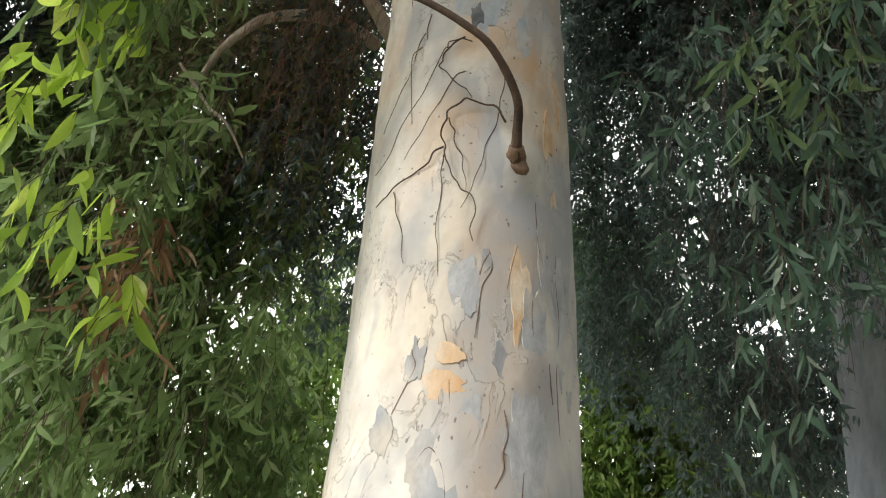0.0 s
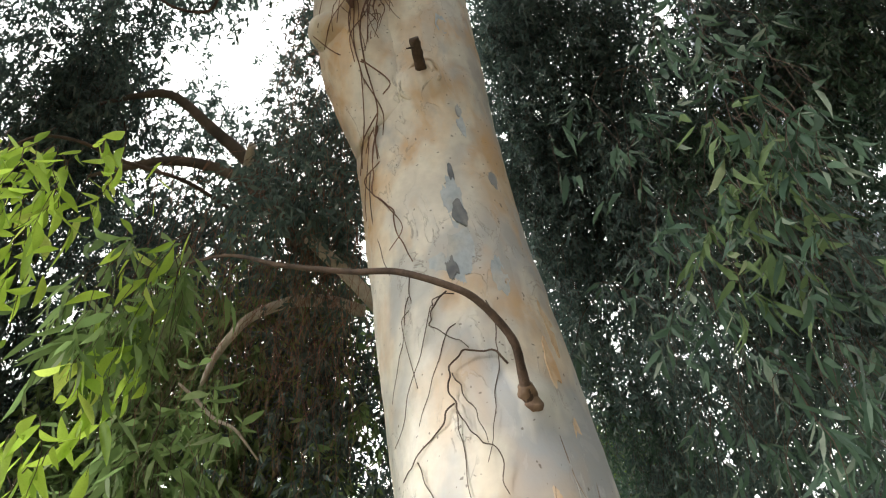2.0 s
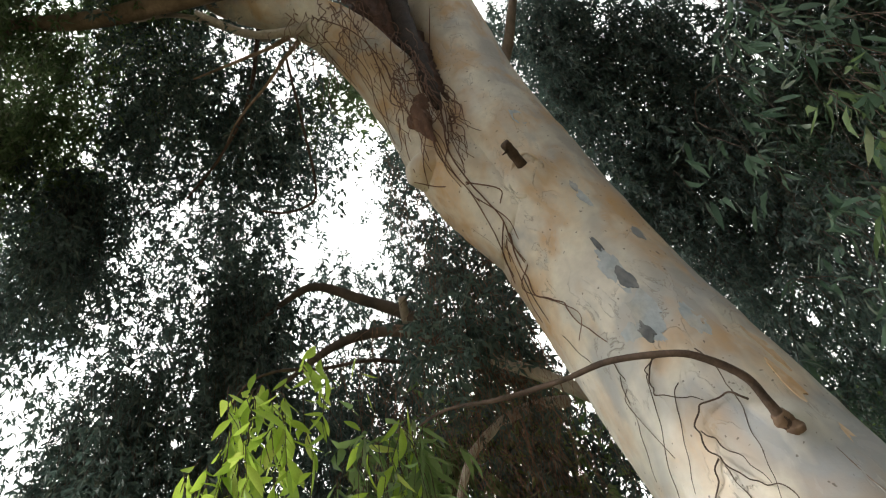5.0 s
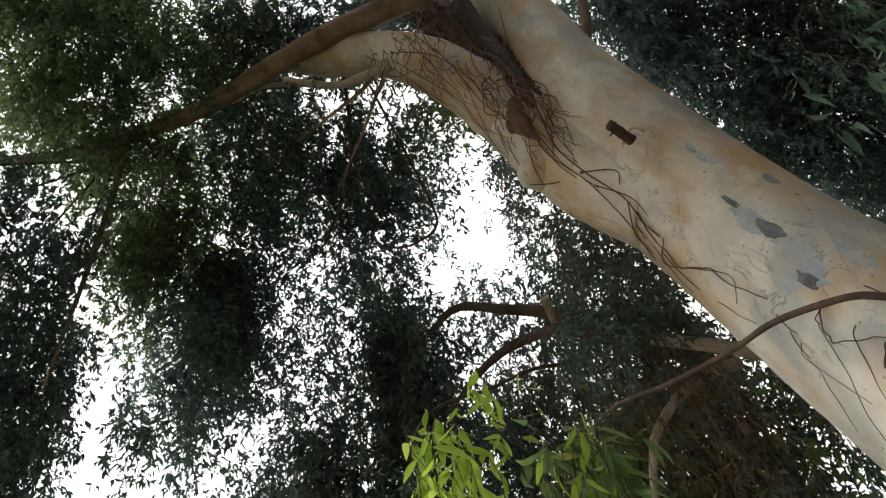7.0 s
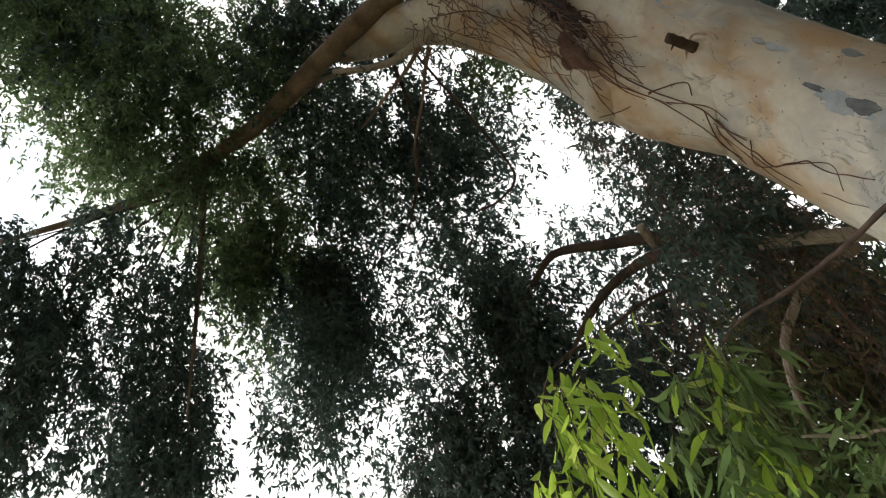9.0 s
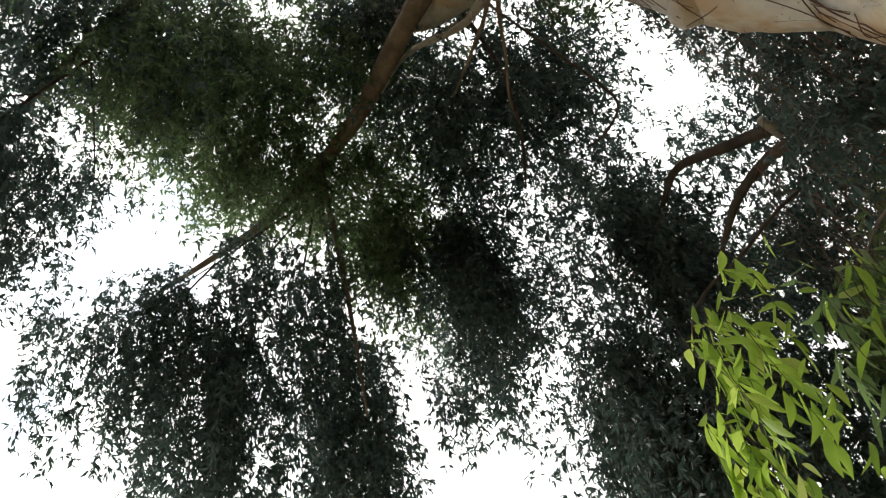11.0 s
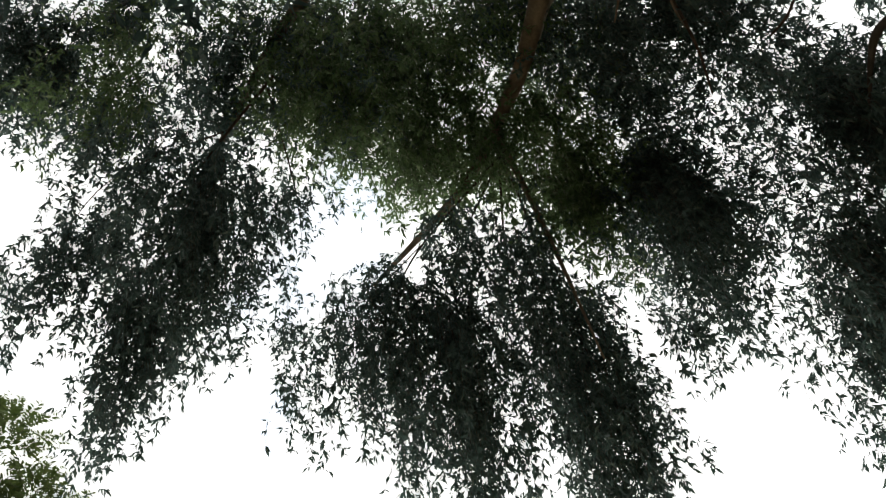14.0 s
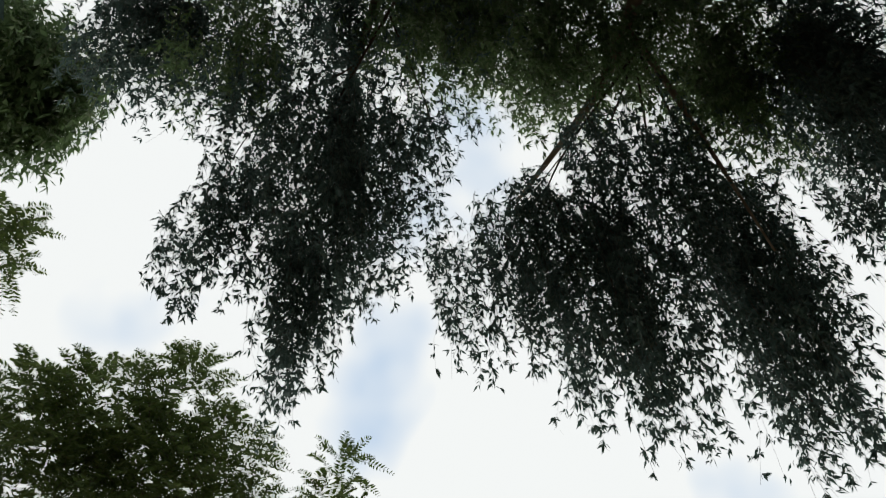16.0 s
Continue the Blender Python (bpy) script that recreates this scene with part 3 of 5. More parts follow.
scales([(-2, 2.60, 0.045, 0.09), (-34, 2.19, 0.03, 0.06), (-11, 2.08, 0.06, 0.10), (30, 2.20, 0.06, 0.15), (49, 2.63, 0.03, 0.18), (10, 1.88, 0.08, 0.12), (2, 2.20, 0.05, 0.09), (33, 2.55, 0.04, 0.12)], PLATE_GREY, 100, 0.002)
scales([(-20.7, 2.38, 0.026, 0.055), (15.7, 2.41, 0.022, 0.045), (8, 2.70, 0.014, 0.045), (37, 2.80, 0.014, 0.12), (47, 4.28, 0.025, 0.05), (30, 4.70, 0.012, 0.05), (57, 2.60, 0.02, 0.22)], PLATE_DARK, 130, 0.002)
scales([(-6.3, 2.40, 0.040, 0.030), (-10, 2.31, 0.050, 0.040), (25, 2.63, 0.030, 0.13), (48, 2.97, 0.020, 0.08), (57, 2.29, 0.022, 0.14), (44, 3.28, 0.025, 0.09), (55, 3.48, 0.025, 0.14)], PLATE_TAN, 160, 0.0012)
scales([(-9, 5.37, 0.04, 0.08), (32, 5.38, 0.035, 0.08), (8, 3.82, 0.045, 0.14), (28, 3.66, 0.03, 0.10), (30, 4.58, 0.02, 0.06), (-8, 3.70, 0.03, 0.06)], PLATE_BLUE, 220, 0.0015)
scales([(11, 4.06, 0.040, 0.15), (2, 3.72, 0.032, 0.11)], PLATE_BLUE, 230, 0.0022)
scales([(12.5, 3.99, 0.030, 0.075), (13, 4.26, 0.012, 0.06), (-1, 3.67, 0.022, 0.05), (10, 4.87, 0.03, 0.045)], PLATE_SCAR, 240, 0.0045)
scales(scale_spots, KNOT_BARK, 260, 0.001)


def flake_lip(places, r):
    """The curled dark edge of a bark flake, through (degrees, height) places."""
    n = len(places) - 1
    line = [(*on_trunk(a, z, 0.001), r * (0.35 + 0.65 * math.sin(math.pi * (i + 0.4) / (n + 0.8)))) for i, (a, z) in enumerate(places)]
    return part("flake_lip", tube(line, 6, 4, 0.3, [], 60), KNOT_BARK, gum)


flake_lip([(8.8, 2.74), (10.5, 2.68), (6.5, 2.62), (5.2, 2.55), (3.8, 2.46)], 0.0020)
flake_lip([(9.5, 2.73), (6.5, 2.69), (5.0, 2.65)], 0.0025)
flake_lip([(17.6, 2.28), (19.5, 2.22), (17.5, 2.17), (18.0, 2.13), (14.8, 2.08)], 0.0032)
flake_lip([(31.5, 2.64), (30.8, 2.58), (31.5, 2.52)], 0.0022)
flake_lip([(41, 2.46), (41.8, 2.40), (43, 2.35)], 0.0025)
flake_lip([(23, 2.78), (20, 2.70), (18, 2.63)], 0.0014)
flake_lip([(33, 3.05), (34, 2.92), (35, 2.82), (39, 2.74)], 0.0022)
flake_lip([(-20, 2.44), (-23, 2.40), (-21, 2.36), (-25, 2.30), (-30, 2.23)], 0.0018)
flake_lip([(-6, 2.33), (-5, 2.25), (-4, 2.17), (-6, 2.08)], 0.0013)
flake_lip([(27, 2.14), (26, 2.05), (25, 1.95)], 0.0025)
flake_lip([(-18, 2.10), (-12, 2.15), (-6, 2.10), (-4, 2.02)], 0.0018)
flake_lip([(50, 2.9), (47, 2.75), (49, 2.6), (46, 2.45), (48, 2.25)], 0.0018)
flake_lip([(56, 2.3), (54, 2.15), (56, 2.0)], 0.0025)


def clinging(places, r, out=0.012, material=None):
    """A thin dead twig that clings to the trunk, through (degrees, height) places."""
    rng = np.random.default_rng(int(1000 * places[0][1]) + len(places))
    fine = []
    for (a, z), (b, y) in zip(places, places[1:]):
        fine += [(a, z), (a + (b - a) / 3 + rng.normal(0, 0.6), z + (y - z) / 3 + rng.normal(0, 0.005)), (a + (b - a) * 2 / 3 + rng.normal(0, 0.6), z + (y - z) * 2 / 3 + rng.normal(0, 0.005))]
    fine.append(places[-1])
    line = [(*on_trunk(a, z, 0.5 * out + 0.006 * math.sin(1.3 * i)), 0.6 * r * (1 - 0.6 * i / len(fine))) for i, (a, z) in enumerate(fine)]
    return part("clinging_twig", tube(line, 6, 3, 0.1, [], 60), material or TWIG, gum)


clinging([(15, 3.20), (9, 3.26), (-5, 3.26), (-14, 3.21), (-16, 3.11), (-13, 3.02), (-7, 2.94), (1, 2.87), (1, 2.74)], 0.0062, 0.05)
clinging([(-15, 3.08), (-28, 3.0), (-41, 2.95), (-56, 2.92)], 0.005, 0.02)
clinging([(-13, 3.19), (-10, 3.11), (-5, 3.03), (-3, 2.92)], 0.004, 0.03)
clinging([(-3, 3.53), (-16, 3.53), (-18, 3.48), (-29, 3.31), (-45, 3.11), (-57, 3.04)], 0.004, 0.03)
clinging([(-6, 3.40), (-16, 3.32), (-24, 3.20), (-38, 3.06)], 0.0035)
clinging([(13, 3.49), (15, 3.38), (12, 3.26), (9, 3.16), (1, 2.97), (-5, 2.85)], 0.004, 0.03)
clinging([(-15, 3.05), (-15, 2.94), (-16, 2.76), (-14, 2.63)], 0.0032)
clinging([(-42, 2.94), (-36, 2.81), (-31, 2.67)], 0.0032)
clinging([(-31, 3.6), (-38, 3.48), (-47, 3.31), (-59, 3.23)], 0.0032)
clinging([(-30, 6.4), (-33, 5.96), (-33, 5.47), (-37, 5.13), (-34, 4.87), (-35, 4.64), (-46, 4.46), (-47, 4.27), (-31, 4.09), (-31, 3.94), (-23, 3.75)], 0.009, 0.02, STRING)
clinging([(-80, 5.5), (-63, 5.49), (-35, 5.11), (-18, 4.94), (-27, 4.86)], 0.009, 0.02)
clinging([(-33, 5.89), (-25, 5.35), (-30, 5.02), (-33, 4.72), (-51, 4.58)], 0.008, 0.02, STRING)
clinging([(-60, 5.5), (-49, 5.08), (-40, 4.8), (-52, 4.5), (-62, 4.2)], 0.006, 0.02, STRING)
clinging([(-55, 5.6), (-47, 5.32), (-44, 5.0), (-38, 4.75), (-36, 4.45)], 0.006, 0.03, STRING)
clinging([(-49, 4.45), (-55, 4.13), (-46, 3.86), (-40, 3.69)], 0.004)
clinging([(-28, 3.69), (-30, 3.57), (-38, 3.5), (-35, 3.2)], 0.004)
clinging([(-7, 3.55), (-18, 3.48), (-20, 3.41), (-8, 3.33), (-2, 3.28)], 0.005, 0.03)
# dead vines that cling to the fork and run down the trunk
for line in (
        [(-0.448, 1.649, 7.306, 0.0053), (-0.496, 1.718, 6.504, 0.0050), (-0.533, 1.673, 5.661, 0.0047), (-0.589, 1.717, 5.318, 0.0044), (-0.568, 1.784, 5.051, 0.0041), (-0.546, 1.819, 4.932, 0.0038), (-0.512, 1.871, 4.749, 0.0035), (-0.527, 1.921, 4.606, 0.0032), (-0.514, 1.937, 4.451, 0.0029)],
        [(-0.584, 1.784, 5.063, 0.0037), (-0.453, 1.825, 4.903, 0.0031), (-0.483, 1.844, 4.822, 0.0025)],
        [(-0.575, 1.791, 5.046, 0.0037), (-0.724, 1.798, 5.196, 0.0031), (-0.831, 1.743, 5.292, 0.0025)],
        [(-0.513, 1.882, 4.734, 0.0034), (-0.596, 1.973, 4.648, 0.0029), (-0.604, 2.027, 4.519, 0.0023)],
        [(-0.554, 1.557, 6.017, 0.0041), (-0.586, 1.638, 5.679, 0.0038), (-0.648, 1.703, 5.387, 0.0035), (-0.619, 1.764, 5.155, 0.0033), (-0.588, 1.809, 4.990, 0.0030), (-0.581, 1.902, 4.754, 0.0027), (-0.591, 1.962, 4.657, 0.0024)],
        [(-0.505, 1.938, 4.428, 0.0028), (-0.589, 2.029, 4.411, 0.0025), (-0.462, 1.951, 4.122, 0.0022), (-0.399, 1.933, 3.966, 0.0019), (-0.456, 1.976, 3.890, 0.0017)],
        [(-0.496, 1.718, 6.757, 0.0037), (-0.523, 1.639, 5.838, 0.0034), (-0.505, 1.681, 5.727, 0.0031), (-0.561, 1.704, 5.404, 0.0028), (-0.641, 1.742, 5.249, 0.0025), (-0.619, 1.793, 5.067, 0.0022)],
        [(-0.583, 1.596, 5.819, 0.0034), (-0.657, 1.666, 5.541, 0.0030), (-0.731, 1.694, 5.344, 0.0025), (-0.792, 1.822, 5.289, 0.0021)],
        [(-0.573, 1.823, 4.940, 0.0031), (-0.490, 1.876, 4.733, 0.0026), (-0.488, 1.903, 4.580, 0.0020)],
        [(-0.879, 1.134, 6.583, 0.0037), (-0.740, 1.262, 6.379, 0.0034), (-0.683, 1.415, 6.119, 0.0031), (-0.705, 1.567, 5.817, 0.0028), (-0.800, 1.699, 5.604, 0.0025), (-0.799, 1.706, 5.305, 0.0022)],
        [(-0.951, 1.130, 6.617, 0.0031), (-0.889, 1.290, 6.360, 0.0028), (-0.819, 1.449, 6.086, 0.0025), (-0.841, 1.593, 5.890, 0.0022), (-0.859, 1.703, 5.720, 0.0019)],
        [(-0.746, 1.161, 6.638, 0.0037), (-0.703, 1.312, 6.290, 0.0033), (-0.727, 1.513, 5.942, 0.0030), (-0.687, 1.618, 5.689, 0.0026), (-0.706, 1.711, 5.339, 0.0022)],
        [(-1.068, 1.034, 6.806, 0.0031), (-0.990, 1.180, 6.589, 0.0027), (-0.901, 1.465, 6.170, 0.0019)],
        [(-0.665, 1.349, 6.256, 0.0027), (-0.767, 1.502, 5.974, 0.0023), (-0.835, 1.628, 5.808, 0.0019)],
        [(-0.654, 1.630, 5.654, 0.0034), (-0.622, 1.686, 5.454, 0.0030), (-0.619, 1.752, 5.183, 0.0025), (-0.570, 1.832, 4.913, 0.0021)],
        [(-1.006, 1.035, 6.779, 0.0028), (-1.047, 1.205, 6.635, 0.0025), (-0.844, 1.262, 6.370, 0.0023), (-0.785, 1.416, 6.111, 0.0021), (-0.850, 1.568, 5.953, 0.0019), (-0.747, 1.659, 5.626, 0.0016)],
        [(-0.313, 1.639, 7.010, 0.0031), (-0.420, 1.687, 6.645, 0.0028), (-0.518, 1.740, 6.302, 0.0025), (-0.549, 1.673, 5.632, 0.0022), (-0.550, 1.753, 5.171, 0.0019)],
        [(-0.593, 1.971, 4.649, 0.0025), (-0.607, 2.016, 4.589, 0.0020), (-0.618, 2.056, 4.509, 0.0017)]):
    part("clinging_twig", tube(line, 6, 5, 0.2, [], 50), STRING, gum)
fibre_rng = random.Random(77)
for i in range(13):
    turn, z, run = fibre_rng.uniform(-58, -26), fibre_rng.uniform(5.5, 6.3), []
    while z > 4.95 + 0.04 * i:
        run.append((turn, z))
        z -= fibre_rng.uniform(0.10, 0.26)
        turn += fibre_rng.gauss(-0.6, 5.0)
    clinging(run, fibre_rng.uniform(0.006, 0.010), fibre_rng.uniform(0.015, 0.05), fibre_rng.choice([STRING, STRING, TWIG]))


def ring_of_bark(centre, facing, radius, thick, material, seed, label=""):
    """A lumpy lip of bark round a hollow or a branch's foot."""
    rng = random.Random(seed)
    turn = Vector(facing).to_track_quat("Z", "Y")
    points = []
    for k in range(13):
        a = 2 * math.pi * k / 12
        w = radius * (1 + 0.22 * math.sin(2 * a + seed) + rng.uniform(-0.1, 0.1))
        p = Vector(centre) + turn @ Vector((w * math.cos(a), 1.25 * w * math.sin(a), rng.uniform(-0.15, 0.15) * radius))
        points.append((p.x, p.y, p.z, thick * rng.uniform(0.75, 1.25)))
    points[-1] = points[0]
    return part("bark_lip", tube(points, 9, 4, 0.16, [], 40), material, gum, label)


foot = [on_trunk(22, z, out) for z, out in ((3.045, -0.04), (3.055, 0.008), (3.062, 0.022), (3.07, 0.034))]
part("branch_collar", tube([(*p, r) for p, r in zip(foot, (0.05, 0.044, 0.033, 0.018))], 16, 5, 0.14, [], 40), KNOT_BARK, gum, "rough brown collar at the branch's foot")
ring_of_bark((-0.66, 1.635, 5.64), (0.06, -0.96, -0.26), 0.042, 0.022, STRING, 3, "reddish lip round a small hollow")
part("bark_hollow", tube([(-0.66, 1.68, 5.66, 0.045), (-0.66, 1.645, 5.645, 0.044), (-0.66, 1.625, 5.64, 0.03)], 12, 5, 0.1, [], 40), DARK_FIBRE, gum, "dark hollow in the fork")
part("torn_bark", tube([(-0.60, 1.67, 5.95, 0.03), (-0.62, 1.64, 5.8, 0.055), (-0.645, 1.64, 5.70, 0.05), (-0.64, 1.64, 5.52, 0.035), (-0.62, 1.66, 5.38, 0.008)], 16, 9, 0.3, [], 40), STRING, gum, "torn reddish bark under the fork")
# a solid dark tube paints the shade between trunk and limb
part("cleft_shade_strip", tube([(-0.544, 1.683, 5.708, 0.016), (-0.544, 1.661, 5.853, 0.047), (-0.533, 1.613, 6.129, 0.061), (-0.522, 1.577, 6.470, 0.068), (-0.500, 1.541, 6.860, 0.068), (-0.465, 1.491, 7.303, 0.068)], 14, 9, 0.2, [], 30), CLEFT_SHADE, gum, "dark strip painted as the shade between trunk and limb")
part("bark_burl", tube([(-0.601, 1.931, 5.442, 0.120), (-0.713, 1.829, 5.415, 0.125), (-0.797, 1.768, 5.389, 0.095), (-0.846, 1.736, 5.374, 0.050)], 24, 9, 0.10, [], 12), BARK, gum, "blunt burl below the fork")
part("limb_twig", tube([(-0.993, 1.152, 6.650, 0.045), (-1.144, 1.082, 6.673, 0.032), (-1.330, 0.968, 6.736, 0.024), (-1.531, 0.718, 6.900, 0.016)], 9, 7, 0.14, [], 24), PALE_WOOD, gum)
part("limb_twig", tube([(-1.113, 1.119, 6.647, 0.020), (-1.238, 1.101, 6.626, 0.014), (-1.449, 1.051, 6.631, 0.011), (-1.770, 0.978, 6.663, 0.006)], 9, 7, 0.14, [], 24), BRANCH, gum)
part("limb_twig", tube([(-1.079, 1.170, 6.607, 0.020), (-1.214, 1.191, 6.573, 0.013), (-1.417, 1.247, 6.527, 0.010), (-1.697, 1.305, 6.480, 0.007), (-1.885, 1.396, 6.438, 0.004)], 9, 7, 0.14, [], 24), BRANCH, gum)
ring_of_bark(on_trunk(4.5, 4.90, 0.012), (0.05, -0.95, -0.3), 0.066, 0.011, BARK, 5)
ring_of_bark(on_trunk(4.5, 4.88, 0.008), (0.05, -0.95, -0.3), 0.092, 0.009, BARK, 6)
strings(gum, (-0.60, 1.52, 6.3), (0.12, 0.10, 0.5), 60, (0.4, 0.9), 0.0050, 0.08, 0.045)
strings(gum, (-0.54, 1.68, 5.75), (0.09, 0.05, 0.25), 16, (0.3, 0.6), 0.005, 0.06, 0.06)
strings(gum, (-0.85, 1.25, 6.6), (0.25, 0.2, 0.25), 60, (0.3, 0.8), 0.0042, 0.10, 0.05)

# ---- leaves of the great gum ----
def hang(tree, az, el, dist, reach, count, drop, **more):
    return spray(tree, polar(az, el, dist), reach, count, drop, **more)


# the long weeping boughs over the open side
spray(gum, (-2.11, -2.68, 7.21), (0.43, 0.43, 0.38), 55, (0.7, 1.3), drift=0.12, per_metre=80, bushy=0.7, spread=0.85, leaf=0.058)
spray(gum, (-2.29, -2.21, 7.28), (0.43, 0.43, 0.38), 70, (0.9, 1.9), drift=0.12, per_metre=80, bushy=0.7, spread=0.85, leaf=0.058)
spray(gum, (-2.40, -1.89, 7.30), (0.41, 0.41, 0.36), 59, (0.9, 1.8), drift=0.12, per_metre=80, bushy=0.7, spread=0.85, leaf=0.058)
spray(gum, (-2.33, -3.11, 6.92), (0.19, 0.19, 0.23), 26, (0.8, 1.6), drift=0.12, per_metre=80, bushy=0.7, spread=0.85, leaf=0.058)
spray(gum, (-2.41, -3.37, 6.75), (0.12, 0.12, 0.19), 13, (0.6, 1.1), drift=0.12, per_metre=80, bushy=0.7, spread=0.85, leaf=0.058)
spray(gum, (-2.80, -2.64, 6.86), (0.20, 0.20, 0.23), 55, (0.9, 1.9), drift=0.12, per_metre=80, bushy=0.7, spread=0.85, leaf=0.058)
spray(gum, (-3.24, -2.94, 6.30), (0.07, 0.07, 0.16), 11, (0.6, 1.3), drift=0.12, per_metre=80, bushy=0.7, spread=0.85, leaf=0.058)
spray(gum, (-3.01, -2.62, 6.74), (0.17, 0.17, 0.22), 34, (0.7, 1.5), drift=0.12, per_metre=80, bushy=0.7, spread=0.85, leaf=0.058)
spray(gum, (-3.22, -2.50, 6.64), (0.13, 0.13, 0.19), 16, (0.5, 1.0), drift=0.12, per_metre=80, bushy=0.7, spread=0.85, leaf=0.058)
spray(gum, (-3.00, -2.09, 6.92), (0.22, 0.22, 0.25), 34, (0.6, 1.1), drift=0.12, per_metre=80, bushy=0.7, spread=0.85, leaf=0.058)
spray(gum, (-2.98, -1.88, 6.99), (0.10, 0.10, 0.17), 11, (0.6, 1.2), drift=0.12, per_metre=80, bushy=0.7, spread=0.85, leaf=0.058)
spray(gum, (-2.71, -1.47, 7.22), (0.14, 0.14, 0.20), 13, (0.6, 1.3), drift=0.12, per_metre=80, bushy=0.7, spread=0.85, leaf=0.058)
spray(gum, (-2.73, -1.27, 7.36), (0.17, 0.17, 0.22), 8, (0.3, 0.7), drift=0.12, per_metre=80, bushy=0.7, spread=0.85, leaf=0.058)
spray(gum, (-3.47, -1.64, 6.71), (0.14, 0.14, 0.20), 18, (0.8, 1.5), drift=0.12, per_metre=80, bushy=0.7, spread=0.85, leaf=0.058)
spray(gum, (-3.46, -1.27, 6.77), (0.26, 0.26, 0.28), 45, (0.8, 1.6), drift=0.12, per_metre=80, bushy=0.7, spread=0.85, leaf=0.058)
spray(gum, (-3.47, -1.02, 6.79), (0.23, 0.23, 0.26), 45, (0.9, 1.8), drift=0.12, per_metre=80, bushy=0.7, spread=0.85, leaf=0.058)
spray(gum, (-3.80, -1.04, 6.40), (0.16, 0.16, 0.22), 25, (1.0, 2.1), drift=0.12, per_metre=80, bushy=0.7, spread=0.85, leaf=0.058)
spray(gum, (-3.47, -0.56, 6.80), (0.29, 0.29, 0.29), 33, (1.1, 2.3), drift=0.12, per_metre=80, bushy=0.7, spread=0.85, leaf=0.058)
spray(gum, (-3.71, -0.39, 6.48), (0.26, 0.26, 0.28), 42, (1.1, 2.3), drift=0.12, per_metre=80, bushy=0.7, spread=0.85, leaf=0.058)
spray(gum, (-3.66, -0.03, 6.49), (0.32, 0.32, 0.30), 46, (1.1, 2.2), drift=0.12, per_metre=80, bushy=0.7, spread=0.85, leaf=0.058)
spray(gum, (-3.86, 0.11, 6.16), (0.29, 0.29, 0.29), 46, (1.1, 2.2), drift=0.12, per_metre=80, bushy=0.7, spread=0.85, leaf=0.058)
spray(gum, (-4.05, 0.32, 5.93), (0.29, 0.29, 0.29), 42, (1.0, 2.0), drift=0.12, per_metre=80, bushy=0.7, spread=0.85, leaf=0.058)
spray(gum, (-3.19, -0.05, 7.09), (0.36, 0.36, 0.33), 25, (0.9, 1.8), drift=0.12, per_metre=80, bushy=0.7, spread=0.85, leaf=0.058)
spray(gum, (-3.49, 0.17, 6.72), (0.32, 0.32, 0.30), 33, (0.7, 1.5), drift=0.12, per_metre=80, bushy=0.7, spread=0.85, leaf=0.058)
spray(gum, (-3.72, 0.41, 6.36), (0.26, 0.26, 0.28), 36, (0.8, 1.7), drift=0.12, per_metre=80, bushy=0.7, spread=0.85, leaf=0.058)
spray(gum, (-3.97, 0.61, 5.93), (0.20, 0.20, 0.23), 21, (0.6, 1.2), drift=0.12, per_metre=80, bushy=0.7, spread=0.85, leaf=0.058)
spray(gum, (-3.26, -1.58, 6.87), (0.12, 0.12, 0.19), 9, (0.5, 0.9), drift=0.12, per_metre=80, bushy=0.7, spread=0.85, leaf=0.058)
spray(gum, (-3.77, 1.13, 6.09), (0.26, 0.26, 0.28), 18, (0.5, 1.0), drift=0.12, per_metre=80, bushy=0.7, spread=0.85, leaf=0.058)
spray(gum, (-3.63, 1.90, 5.87), (0.23, 0.23, 0.26), 15, (0.4, 0.8), drift=0.12, per_metre=80, bushy=0.7, spread=0.85, leaf=0.058)
spray(gum, (-3.80, 1.83, 5.59), (0.20, 0.20, 0.23), 14, (0.3, 0.7), drift=0.12, per_metre=80, bushy=0.7, spread=0.85, leaf=0.058)
spray(gum, (-3.95, 1.79, 5.30), (0.20, 0.20, 0.23), 14, (0.3, 0.6), drift=0.12, per_metre=80, bushy=0.7, spread=0.85, leaf=0.058)
spray(gum, (-3.37, 2.25, 5.89), (0.29, 0.29, 0.29), 21, (0.5, 0.9), drift=0.12, per_metre=80, bushy=0.7, spread=0.85, leaf=0.058)
spray(gum, (-3.63, 2.22, 5.52), (0.29, 0.29, 0.29), 21, (0.4, 0.8), drift=0.12, per_metre=80, bushy=0.7, spread=0.85, leaf=0.058)
spray(gum, (-3.78, 2.17, 5.08), (0.29, 0.29, 0.29), 21, (0.3, 0.7), drift=0.12, per_metre=80, bushy=0.7, spread=0.85, leaf=0.058)
spray(gum, (-3.35, 2.56, 5.56), (0.32, 0.32, 0.30), 21, (0.4, 0.9), drift=0.12, per_metre=80, bushy=0.7, spread=0.85, leaf=0.058)
spray(gum, (-3.58, 2.50, 5.04), (0.29, 0.29, 0.29), 21, (0.4, 0.7), drift=0.12, per_metre=80, bushy=0.7, spread=0.85, leaf=0.058)
spray(gum, (-2.96, 2.35, 6.29), (0.32, 0.32, 0.30), 10, (0.5, 0.9), drift=0.12, per_metre=80, bushy=0.7, spread=0.85, leaf=0.058)
spray(gum, (-1.29, -4.91, 9.51), (0.40, 0.40, 0.28), 150, (0.4, 0.9), leaf=0.11, width=0.25, mat=LEAF_GREEN_LIT)
